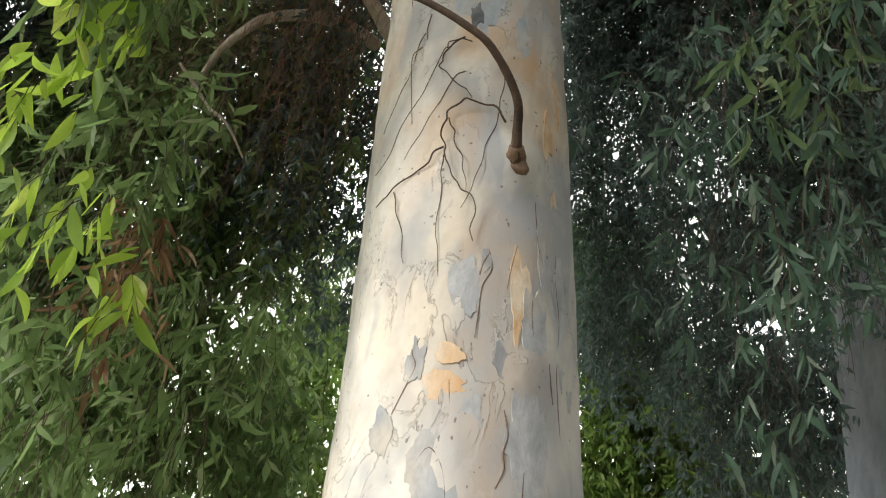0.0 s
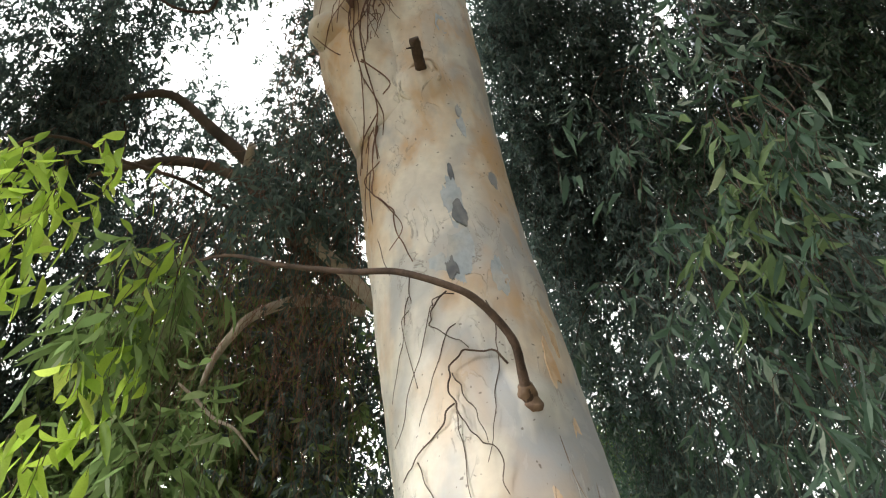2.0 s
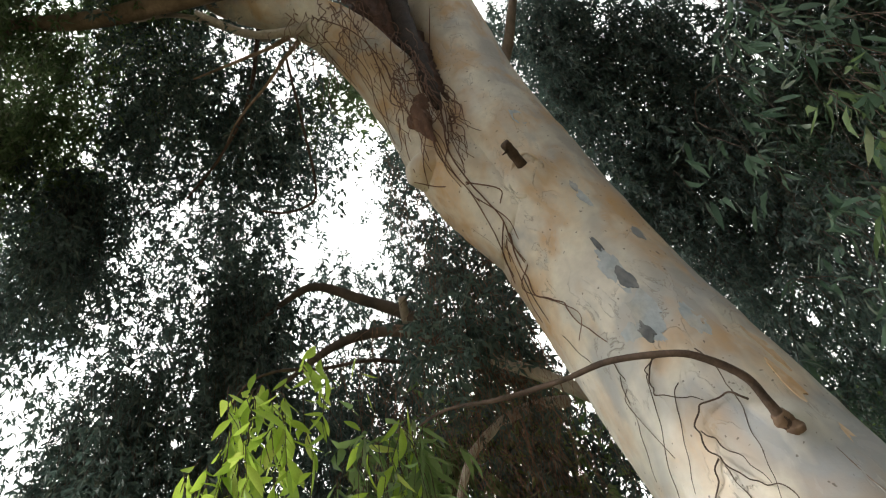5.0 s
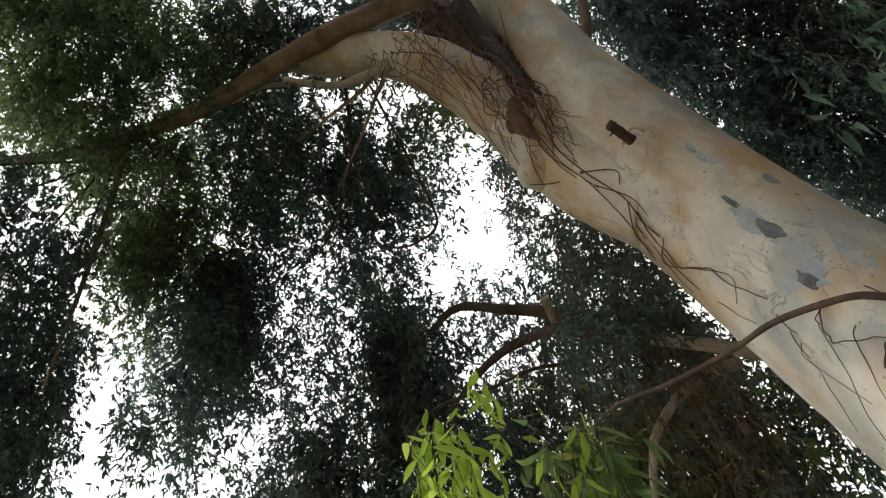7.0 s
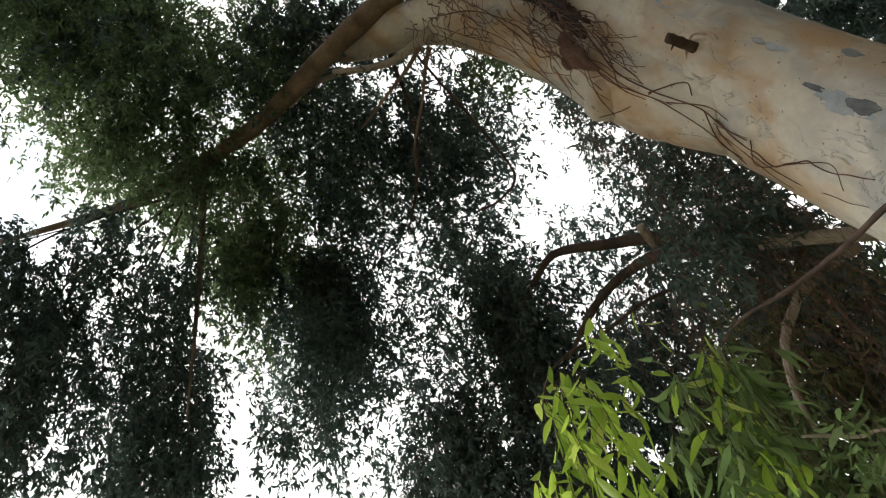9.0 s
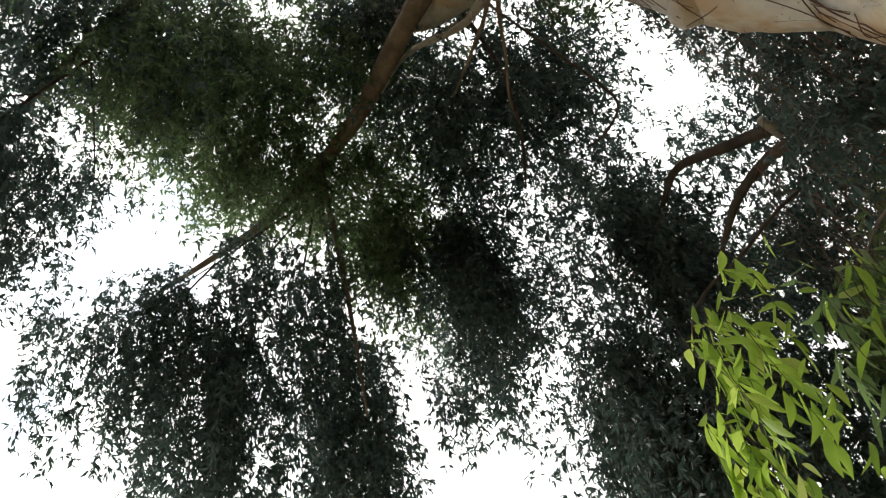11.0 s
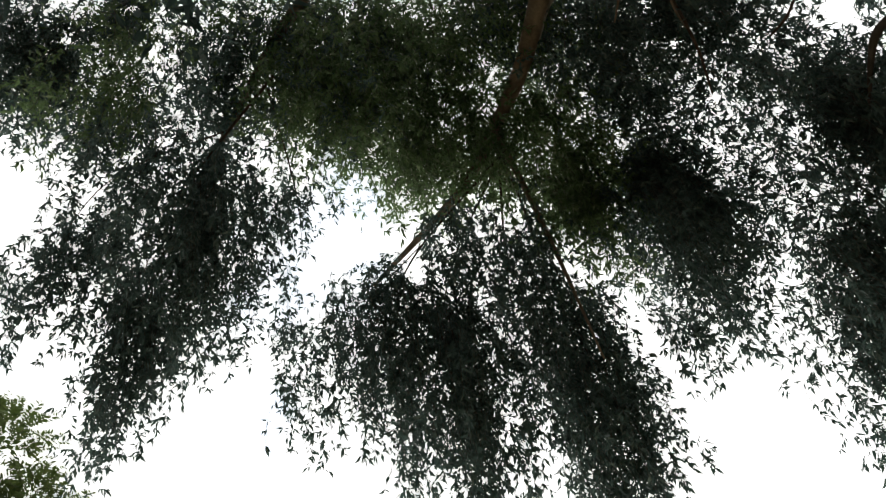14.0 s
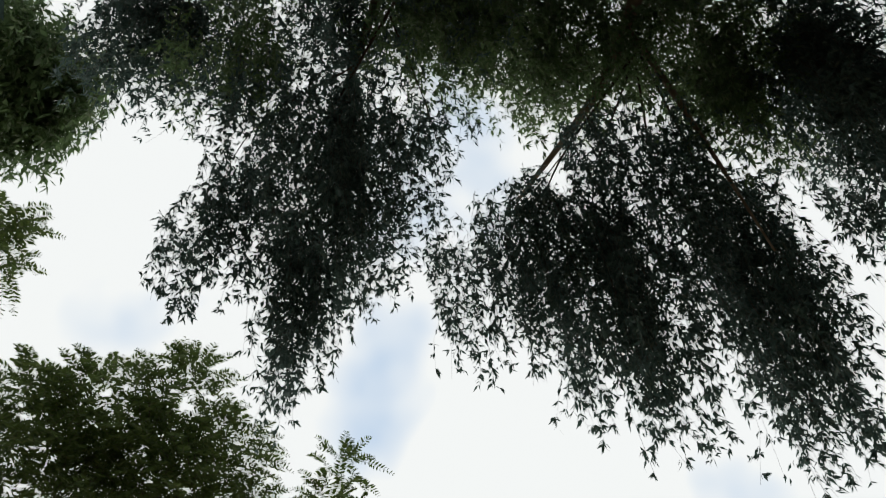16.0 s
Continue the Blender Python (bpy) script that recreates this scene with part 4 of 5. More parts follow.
spray(gum, (-1.85, -4.75, 9.46), (0.40, 0.40, 0.28), 150, (0.4, 0.9), leaf=0.11, width=0.25, mat=LEAF_GREEN_LIT)
spray(gum, (-1.88, -5.15, 9.23), (0.40, 0.40, 0.28), 150, (0.4, 0.9), leaf=0.11, width=0.25, mat=LEAF_GREEN_LIT)
spray(gum, (-2.48, -0.60, 7.94), (0.60, 0.60, 0.38), 60, (0.5, 1.0), mat=LEAF_GREEN_LIT)
spray(gum, (-1.92, 0.11, 8.12), (0.60, 0.60, 0.38), 108, (0.5, 1.0), mat=LEAF_GREEN_LIT)
spray(gum, (-2.21, 0.90, 8.69), (0.40, 0.40, 0.28), 54, (0.4, 0.9))
spray(gum, (0.56, 3.04, 8.25), (0.60, 0.60, 0.38), 200, (0.5, 1.1))
spray(gum, (0.76, 3.63, 7.53), (0.60, 0.60, 0.38), 161, (0.5, 1.1))
spray(gum, (0.92, 3.97, 6.75), (0.60, 0.60, 0.38), 80, (0.6, 1.2))
spray(gum, (0.36, 4.18, 6.64), (0.40, 0.40, 0.28), 46, (0.6, 1.2))
spray(gum, (0.44, 4.38, 6.16), (0.40, 0.40, 0.28), 42, (0.6, 1.2))
spray(gum, (0.27, 3.50, 8.13), (0.35, 0.35, 0.26), 70, (0.4, 0.9))
spray(gum, (0.13, 3.31, 8.31), (0.35, 0.35, 0.26), 70, (0.5, 1.1))
spray(gum, (0.19, 2.70, 8.60), (0.25, 0.25, 0.21), 60, (0.5, 1.1))
spray(gum, (0.17, 3.06, 8.37), (0.30, 0.30, 0.23), 70, (0.5, 1.0))
spray(gum, (0.43, 2.67, 8.54), (0.40, 0.40, 0.28), 90, (0.5, 1.0))
spray(gum, (-0.98, 0.90, 8.41), (0.60, 0.60, 0.38), 150, (0.4, 0.9))
spray(gum, (1.13, 5.62, 5.29), (0.50, 0.50, 0.33), 93, (0.6, 1.4))
spray(gum, (0.96, 5.17, 5.96), (0.40, 0.40, 0.28), 40, (0.6, 1.3))
spray(gum, (0.29, 4.11, 7.58), (0.35, 0.35, 0.26), 35, (0.6, 1.2))
spray(gum, (0.69, 5.51, 6.40), (0.35, 0.35, 0.26), 15, (0.6, 1.4))
spray(gum, (0.88, 6.18, 5.48), (0.30, 0.30, 0.23), 40, (0.6, 1.2))
spray(gum, (-2.69, 3.43, 6.43), (0.35, 0.35, 0.26), 80, (0.5, 1.2))
spray(gum, (-2.84, 2.89, 6.70), (0.30, 0.30, 0.23), 60, (0.5, 1.1))
spray(gum, (-1.52, 0.61, 8.37), (0.40, 0.40, 0.28), 137, (0.4, 0.9))
spray(gum, (-1.46, 1.14, 8.49), (0.30, 0.30, 0.23), 80, (0.3, 0.7))
spray(gum, (-0.88, 1.62, 8.89), (0.50, 0.50, 0.33), 137, (0.4, 0.8))
spray(gum, (-2.55, 3.57, 6.24), (0.35, 0.35, 0.26), 85, (0.6, 1.3))
spray(gum, (-2.88, 3.34, 6.22), (0.25, 0.25, 0.21), 30, (0.6, 1.2))
spray(gum, (-2.77, -0.54, 7.57), (0.25, 0.25, 0.21), 30, (0.4, 0.8), mat=LEAF_GREEN_LIT)
spray(gum, (-3.29, 0.74, 6.94), (0.20, 0.20, 0.18), 40, (0.5, 0.9), mat=LEAF_GREEN_LIT)
spray(gum, (-2.73, -0.65, 7.95), (0.40, 0.40, 0.28), 37, (0.4, 0.9), mat=LEAF_GREEN_LIT)
spray(gum, (-3.48, -0.77, 6.79), (0.24, 0.24, 0.22), 31, (1.1, 2.2), drift=0.12, per_metre=80, bushy=0.7, spread=0.85, leaf=0.058)
spray(gum, (-3.61, -0.50, 6.57), (0.24, 0.24, 0.22), 38, (1.1, 2.3), drift=0.12, per_metre=80, bushy=0.7, spread=0.85, leaf=0.058)
spray(gum, (-3.21, -0.50, 7.11), (0.16, 0.16, 0.18), 16, (0.6, 1.1), drift=0.12, per_metre=80, bushy=0.7, spread=0.85, leaf=0.058)
spray(gum, (-3.21, -0.25, 7.09), (0.20, 0.20, 0.20), 21, (0.7, 1.4), drift=0.12, per_metre=80, bushy=0.7, spread=0.85, leaf=0.058)
spray(gum, (-3.34, -0.84, 6.89), (0.12, 0.12, 0.15), 11, (0.4, 0.8), drift=0.12, per_metre=80, bushy=0.7, spread=0.85, leaf=0.058)
spray(gum, (-3.44, -0.02, 6.79), (0.22, 0.22, 0.21), 28, (0.9, 1.7), drift=0.12, per_metre=80, bushy=0.7, spread=0.85, leaf=0.058)
spray(gum, (-3.95, 0.42, 6.15), (0.20, 0.20, 0.20), 31, (0.8, 1.7), drift=0.12, per_metre=80, bushy=0.7, spread=0.85, leaf=0.058)
spray(gum, (-2.52, -2.24, 7.15), (0.30, 0.30, 0.26), 48, (0.8, 1.5), drift=0.12, per_metre=80, bushy=0.7, spread=0.85, leaf=0.058)
spray(gum, (-2.39, -2.73, 7.06), (0.25, 0.25, 0.23), 34, (0.7, 1.4), drift=0.12, per_metre=80, bushy=0.7, spread=0.85, leaf=0.058)
spray(gum, (-2.34, -1.02, 8.40), (0.40, 0.40, 0.32), 70, (0.5, 1.1), mat=LEAF_GREEN_LIT)
spray(gum, (-2.00, -1.29, 8.59), (0.35, 0.35, 0.29), 60, (0.6, 1.2), mat=LEAF_GREEN_LIT)
spray(gum, (-2.78, 1.08, 7.79), (0.35, 0.35, 0.29), 14, (0.5, 1.0))
spray(gum, (-2.53, 1.50, 7.67), (0.35, 0.35, 0.29), 14, (0.5, 0.9))
spray(gum, (-2.35, 1.92, 7.48), (0.30, 0.30, 0.26), 14, (0.4, 0.8))
spray(gum, (-1.06, 2.36, 4.93), (0.22, 0.22, 0.21), 22, (0.2, 0.4))
spray(gum, (-0.91, 2.65, 4.99), (0.20, 0.20, 0.20), 26, (0.3, 0.7))
spray(gum, (-2.06, -0.79, 9.15), (0.45, 0.45, 0.35), 70, (0.6, 1.2))
spray(gum, (-2.47, -0.46, 8.82), (0.40, 0.40, 0.32), 60, (0.5, 1.0))
spray(gum, (-2.22, 0.29, 8.87), (0.40, 0.40, 0.32), 60, (0.6, 1.1))
spray(gum, (-1.02, 2.11, 4.76), (0.16, 0.16, 0.18), 24, (0.3, 0.6))
spray(gum, (-1.14, 2.23, 4.76), (0.12, 0.12, 0.15), 8, (0.2, 0.5))
spray(gum, (-0.92, 2.23, 4.58), (0.12, 0.12, 0.15), 16, (0.2, 0.5))
spray(gum, (-2.70, 1.26, 7.63), (0.30, 0.30, 0.26), 21, (0.5, 1.0))
spray(gum, (-2.82, 1.72, 7.42), (0.30, 0.30, 0.26), 21, (0.4, 0.9))
spray(gum, (-2.20, -1.06, 8.46), (0.35, 0.35, 0.29), 40, (0.5, 1.0))
spray(gum, (-3.35, 1.44, 6.84), (0.30, 0.30, 0.26), 60, (0.6, 1.2))
spray(gum, (-3.21, 1.38, 7.21), (0.30, 0.30, 0.26), 43, (0.6, 1.1))
spray(gum, (-3.69, 1.34, 6.35), (0.16, 0.16, 0.18), 40, (0.6, 1.2))
spray(gum, (-3.55, 2.08, 5.64), (0.20, 0.20, 0.20), 50, (0.4, 0.8))
spray(gum, (-3.74, 2.09, 5.28), (0.20, 0.20, 0.20), 50, (0.4, 0.8))
spray(gum, (-3.97, 1.98, 4.92), (0.20, 0.20, 0.20), 50, (0.3, 0.7))
spray(gum, (-2.32, 1.06, 8.39), (0.35, 0.35, 0.29), 45, (0.6, 1.1))
spray(gum, (-2.61, 1.37, 7.98), (0.30, 0.30, 0.26), 28, (0.5, 1.0))
spray(gum, (-2.41, 1.87, 8.02), (0.35, 0.35, 0.29), 32, (0.5, 1.1))
spray(gum, (-2.66, 2.14, 7.57), (0.30, 0.30, 0.26), 28, (0.5, 0.9))
spray(gum, (-2.83, 1.06, 7.73), (0.30, 0.30, 0.26), 28, (0.5, 0.9))
spray(gum, (-1.71, 3.33, 6.82), (0.25, 0.25, 0.23), 26, (0.5, 0.9))
spray(gum, (-1.91, 3.33, 6.34), (0.20, 0.20, 0.20), 15, (0.4, 0.9))
spray(gum, (-1.64, 3.24, 7.16), (0.20, 0.20, 0.20), 16, (0.4, 0.8))
spray(gum, (-1.96, 1.77, 7.77), (0.25, 0.25, 0.23), 20, (0.5, 0.9))
spray(gum, (-1.29, -3.45, 8.64), (0.40, 0.40, 0.32), 60, (0.5, 1.0))
spray(gum, (-1.60, -2.96, 8.64), (0.40, 0.40, 0.32), 60, (0.5, 1.0))
spray(gum, (-1.67, -2.40, 8.79), (0.40, 0.40, 0.32), 60, (0.5, 1.0))
spray(gum, (-1.47, -3.60, 8.31), (0.30, 0.30, 0.26), 40, (0.4, 0.9))
spray(gum, (-1.88, -1.87, 8.74), (0.35, 0.35, 0.29), 45, (0.5, 1.0))
# the dark roof of leaves
spray(gum, (-1.60, -3.09, 8.36), (0.60, 0.60, 0.38), 225, (0.5, 1.0))
spray(gum, (-2.08, -2.15, 8.48), (0.60, 0.60, 0.38), 102, (0.5, 1.0))
spray(gum, (-2.56, -1.19, 8.45), (0.60, 0.60, 0.38), 150, (0.5, 1.0), mat=LEAF_GREEN_LIT)
spray(gum, (-2.97, -0.22, 8.26), (0.60, 0.60, 0.38), 243, (0.5, 1.0), mat=LEAF_GREEN_LIT)
spray(gum, (-3.38, 0.67, 7.92), (0.60, 0.60, 0.38), 114, (0.5, 1.0), mat=LEAF_GREEN_LIT)
spray(gum, (-3.76, 1.42, 7.46), (0.60, 0.60, 0.38), 114, (0.5, 1.0))
spray(gum, (-0.87, -2.72, 8.96), (0.80, 0.80, 0.48), 175, (0.5, 1.1))
spray(gum, (-1.44, -1.51, 9.09), (0.80, 0.80, 0.48), 137, (0.5, 1.1))
spray(gum, (-2.04, -0.30, 8.97), (0.80, 0.80, 0.48), 177, (0.5, 1.1), mat=LEAF_GREEN_LIT)
spray(gum, (-2.66, 0.94, 8.57), (0.80, 0.80, 0.48), 187, (0.5, 1.1), mat=LEAF_GREEN_LIT)
spray(gum, (-1.59, -2.40, 8.71), (0.55, 0.55, 0.36), 90, (0.4, 0.9), mat=LEAF_GREEN_LIT)
spray(gum, (-1.89, -1.23, 8.86), (0.55, 0.55, 0.36), 162, (0.4, 0.9), mat=LEAF_GREEN_LIT)
spray(gum, (-2.28, -0.32, 8.78), (0.55, 0.55, 0.36), 102, (0.4, 0.9), mat=LEAF_GREEN_LIT)
spray(gum, (-2.29, 0.84, 8.66), (0.55, 0.55, 0.36), 112, (0.4, 0.9))
spray(gum, (-2.19, 1.81, 8.45), (0.55, 0.55, 0.36), 75, (0.4, 0.9))
spray(gum, (-2.88, 2.58, 6.17), (0.40, 0.40, 0.28), 55, (1.0, 2.0))
spray(gum, (-3.59, 2.40, 5.40), (0.32, 0.32, 0.24), 60, (0.8, 1.7))
spray(gum, (-2.82, 1.93, 7.07), (0.30, 0.30, 0.23), 28, (0.6, 1.3))
spray(gum, (-3.18, 2.11, 5.85), (0.20, 0.20, 0.18), 55, (0.8, 1.6))
spray(gum, (-3.33, 2.16, 5.24), (0.20, 0.20, 0.18), 55, (0.7, 1.4))
spray(gum, (-3.29, 2.78, 5.11), (0.30, 0.30, 0.23), 45, (0.5, 1.1))
spray(gum, (-3.67, 2.47, 4.96), (0.25, 0.25, 0.21), 45, (0.5, 1.0), mat=LEAF_GREEN_LIT)
spray(gum, (-3.46, 2.20, 5.40), (0.22, 0.22, 0.19), 36, (0.5, 1.0))
spray(gum, (-3.34, 2.61, 4.50), (0.25, 0.25, 0.21), 45, (0.4, 0.9), mat=LEAF_GREEN_LIT)
# round the big brown branch
spray(gum, (-2.03, -0.92, 7.76), (0.50, 0.50, 0.33), 127, (0.5, 1.0), mat=LEAF_GREEN_LIT)
spray(gum, (-2.42, -0.15, 8.61), (0.50, 0.50, 0.33), 91, (0.5, 1.1), mat=LEAF_GREEN_LIT)
spray(gum, (-2.05, 0.67, 8.67), (0.50, 0.50, 0.33), 81, (0.5, 1.1), mat=LEAF_GREEN_LIT)
spray(gum, (-2.16, 1.11, 7.56), (0.50, 0.50, 0.33), 79, (0.5, 1.2))
spray(gum, (-1.84, 1.74, 7.49), (0.50, 0.50, 0.33), 110, (0.5, 1.1))
spray(gum, (-2.35, 2.05, 7.16), (0.40, 0.40, 0.28), 41, (0.5, 1.3))
spray(gum, (-3.09, 0.54, 7.22), (0.28, 0.28, 0.22), 93, (0.5, 1.1), mat=LEAF_GREEN_LIT)
spray(gum, (-3.16, 1.12, 7.05), (0.28, 0.28, 0.22), 80, (0.8, 1.7))
spray(gum, (-2.84, -0.11, 7.42), (0.35, 0.35, 0.26), 52, (0.4, 0.9), mat=LEAF_GREEN_LIT)
spray(gum, (-2.71, 1.56, 7.17), (0.35, 0.35, 0.26), 32, (0.4, 1.0))
spray(gum, (-3.08, 2.33, 6.48), (0.45, 0.45, 0.30), 52, (1.4, 2.8))
spray(gum, (-3.13, 2.70, 5.94), (0.40, 0.40, 0.28), 97, (1.2, 2.4))
spray(gum, (-3.58, 2.24, 6.57), (0.30, 0.30, 0.23), 16, (1.0, 2.2))
spray(gum, (-2.66, 3.26, 5.54), (0.50, 0.50, 0.33), 72, (1.2, 2.6))
spray(gum, (-2.57, 2.56, 6.54), (0.35, 0.35, 0.26), 90, (0.7, 1.5))
spray(gum, (-2.64, -1.96, 7.87), (0.35, 0.35, 0.26), 60, (0.5, 1.2))
spray(gum, (-2.07, -1.76, 8.58), (0.50, 0.50, 0.33), 112, (0.4, 1.0))
spray(gum, (-3.03, 1.01, 6.92), (0.24, 0.24, 0.20), 45, (0.8, 1.7))
spray(gum, (-3.15, 1.43, 6.69), (0.28, 0.28, 0.22), 34, (0.9, 1.9))
spray(gum, (-3.08, 1.90, 6.53), (0.32, 0.32, 0.24), 12, (0.8, 1.6))
spray(gum, (-3.25, 2.19, 6.24), (0.28, 0.28, 0.22), 9, (0.8, 1.3))
spray(gum, (-1.45, -2.52, 7.52), (0.40, 0.40, 0.28), 80, (0.4, 0.9), mat=LEAF_GREEN_LIT)
spray(gum, (-1.99, -1.11, 7.63), (0.40, 0.40, 0.28), 37, (0.4, 0.9))
spray(gum, (-2.74, 0.22, 8.26), (0.40, 0.40, 0.28), 64, (0.4, 0.9), mat=LEAF_GREEN_LIT)
spray(gum, (-2.96, 3.44, 5.11), (0.40, 0.40, 0.28), 102, (1.0, 2.0))
spray(gum, (-3.31, 2.98, 5.57), (0.30, 0.30, 0.23), 80, (0.8, 1.8))
spray(gum, (-3.13, 3.20, 4.46), (0.40, 0.40, 0.28), 90, (0.8, 1.6))
spray(gum, (0.86, 3.26, 7.98), (0.50, 0.50, 0.33), 161, (0.5, 1.1))
spray(gum, (1.00, 3.85, 7.33), (0.50, 0.50, 0.33), 161, (0.5, 1.1))
spray(gum, (0.51, 4.07, 7.49), (0.30, 0.30, 0.23), 80, (0.5, 1.1))
spray(gum, (-0.80, 1.47, 9.14), (0.40, 0.40, 0.28), 150, (0.4, 0.9))
spray(gum, (-1.38, 1.53, 9.25), (0.30, 0.30, 0.23), 80, (0.3, 0.7))
# the thin tufts in the gap beside the limb
spray(gum, (-1.27, 2.00, 7.68), (0.16, 0.16, 0.16), 45, (0.5, 1.0), mat=LEAF_GREEN_LIT)
spray(gum, (-1.58, 3.02, 7.37), (0.22, 0.22, 0.19), 12, (0.3, 0.7))
spray(gum, (-2.15, 3.11, 7.14), (0.22, 0.22, 0.19), 14, (0.3, 0.7))
spray(gum, (-1.25, 2.59, 7.49), (0.12, 0.12, 0.14), 30, (0.5, 1.0))
spray(gum, (-1.27, 2.88, 7.33), (0.14, 0.14, 0.15), 30, (0.5, 0.9))
spray(gum, (-2.02, 2.71, 7.34), (0.25, 0.25, 0.21), 16, (0.3, 0.7))
spray(gum, (-1.83, 2.22, 7.52), (0.20, 0.20, 0.18), 26, (0.3, 0.8))
# between the weeping boughs and the trunk
spray(gum, (-2.58, -0.37, 7.69), (0.60, 0.60, 0.38), 45, (0.5, 1.0), mat=LEAF_GREEN_LIT)
spray(gum, (-2.74, 0.65, 7.55), (0.40, 0.40, 0.28), 102, (0.5, 1.3), mat=LEAF_GREEN_LIT)
spray(gum, (-1.95, 1.31, 7.70), (0.50, 0.50, 0.33), 69, (0.5, 1.2))
spray(gum, (-2.40, 1.99, 7.30), (0.35, 0.35, 0.26), 36, (0.8, 1.8))
spray(gum, (-2.67, 2.54, 6.93), (0.30, 0.30, 0.23), 90, (0.8, 1.7))
spray(gum, (-1.64, 1.86, 7.61), (0.35, 0.35, 0.26), 85, (0.4, 1.0))
spray(gum, (-3.16, 1.27, 7.19), (0.20, 0.20, 0.18), 21, (0.5, 1.3))
spray(gum, (-3.21, 0.75, 7.29), (0.22, 0.22, 0.19), 40, (0.5, 1.1))
spray(gum, (-1.34, 3.15, 7.04), (0.20, 0.20, 0.18), 50, (0.5, 1.2))
spray(gum, (-1.03, 2.84, 6.09), (0.30, 0.30, 0.23), 93, (1.0, 2.0))
spray(gum, (-2.10, 3.23, 6.75), (0.35, 0.35, 0.26), 48, (0.6, 1.3))
spray(gum, (-2.05, 3.60, 6.22), (0.35, 0.35, 0.26), 90, (0.8, 1.6))
spray(gum, (-1.37, 3.47, 5.47), (0.45, 0.45, 0.30), 127, (1.0, 2.0))
spray(gum, (-1.09, 3.62, 4.79), (0.45, 0.45, 0.30), 127, (0.9, 1.8))
# behind and left of the trunk, lower down
spray(gum, (-1.39, 3.52, 5.35), (0.50, 0.50, 0.33), 48, (1.0, 2.2), mat=LEAF_SIDE_LIT, leaf=0.10)
spray(gum, (-1.96, 3.27, 4.74), (0.45, 0.45, 0.30), 90, (0.9, 2.0), mat=LEAF_SIDE_LIT, leaf=0.10)
spray(gum, (-2.55, 3.57, 4.29), (0.50, 0.50, 0.33), 90, (0.8, 1.8), mat=LEAF_SIDE_LIT, leaf=0.10)
spray(gum, (-1.40, 3.60, 4.00), (0.45, 0.45, 0.30), 51, (0.8, 1.6), mat=LEAF_SIDE_LIT, leaf=0.10)
spray(gum, (-1.81, 3.48, 3.50), (0.45, 0.45, 0.30), 84, (0.7, 1.5), mat=LEAF_SIDE_LIT, leaf=0.10)
spray(gum, (-2.36, 3.74, 3.35), (0.45, 0.45, 0.30), 72, (0.7, 1.5), mat=LEAF_SIDE_LIT, leaf=0.10)
spray(gum, (-1.32, 4.92, 4.67), (0.40, 0.40, 0.28), 36, (0.6, 1.2), mat=LEAF_SIDE_LIT, leaf=0.10)
spray(gum, (-1.65, 3.41, 2.79), (0.45, 0.45, 0.30), 66, (0.6, 1.2), mat=LEAF_SIDE_LIT, leaf=0.10)
spray(gum, (-1.23, 3.97, 2.95), (0.45, 0.45, 0.30), 66, (0.6, 1.2), mat=LEAF_SIDE_LIT, leaf=0.10)
spray(gum, (-2.30, 3.51, 5.20), (0.40, 0.40, 0.28), 42, (0.6, 1.2), mat=LEAF_SIDE_LIT, leaf=0.10)
strings(gum, polar(19, 48, 4.6), (0.35, 0.30, 0.4), 120, (0.8, 1.9), mat=STRING_RED)
strings(gum, polar(26, 46, 4.5), (0.40, 0.35, 0.4), 70, (0.8, 1.9), mat=STRING_RED)
strings(gum, polar(21, 58, 5.0), (0.25, 0.25, 0.3), 60, (0.5, 1.3), mat=STRING_RED)

# the young sprig that catches the light
part("sprig_branch", tube([(-1.32, 2.24, 4.65, 0.01), (-1.31, 1.83, 4.32, 0.009), (-1.39, 1.55, 4.09, 0.008), (-1.44, 1.34, 3.94, 0.006), (-1.52, 1.24, 3.82, 0.004), (-1.62, 1.23, 3.62, 0.002)], 7, 6, 0.05), TWIG, gum)
young_sprig(gum, (-1.47, 1.37, 3.92), (0.13, 0.13, 0.05), 9, (0.3, 0.8), 0.127, 16)
young_sprig(gum, (-1.57, 1.28, 3.78), (0.14, 0.14, 0.05), 11, (0.4, 1.1), 0.132, 16)
young_sprig(gum, (-1.67, 1.22, 3.53), (0.1, 0.1, 0.05), 7, (0.4, 1.0), 0.132, 16)
young_sprig(gum, (-1.14, 1.62, 3.70), (0.13, 0.1, 0.05), 6, (0.3, 0.7), 0.137, 15)
young_sprig(gum, (-1.32, 1.43, 3.90), (0.16, 0.16, 0.05), 7, (0.08, 0.25), 0.110, 15)
spray(gum, (-1.10, 1.67, 3.69), (0.14, 0.10, 0.05), 12, (0.3, 0.8), per_metre=28, leaf=0.13, width=0.17, drift=0.10, far=False, spread=0.8, mat=LEAF_SIDE_LIT)
spray(gum, (-1.25, 1.66, 3.62), (0.16, 0.12, 0.05), 14, (0.3, 0.8), per_metre=28, leaf=0.13, width=0.17, drift=0.10, far=False, spread=0.8, mat=LEAF_SIDE_LIT)
spray(gum, (-1.22, 2.33, 2.95), (0.07, 0.07, 0.06), 12, (0.25, 0.6), per_metre=40, leaf=0.11, width=0.14, mat=LEAF_DEAD, drift=0.08, far=False)
spray(gum, (-1.45, 2.27, 2.58), (0.20, 0.20, 0.12), 14, (0.3, 0.7), per_metre=28, leaf=0.13, width=0.17, drift=0.12, far=False, mat=LEAF_SIDE_LIT)
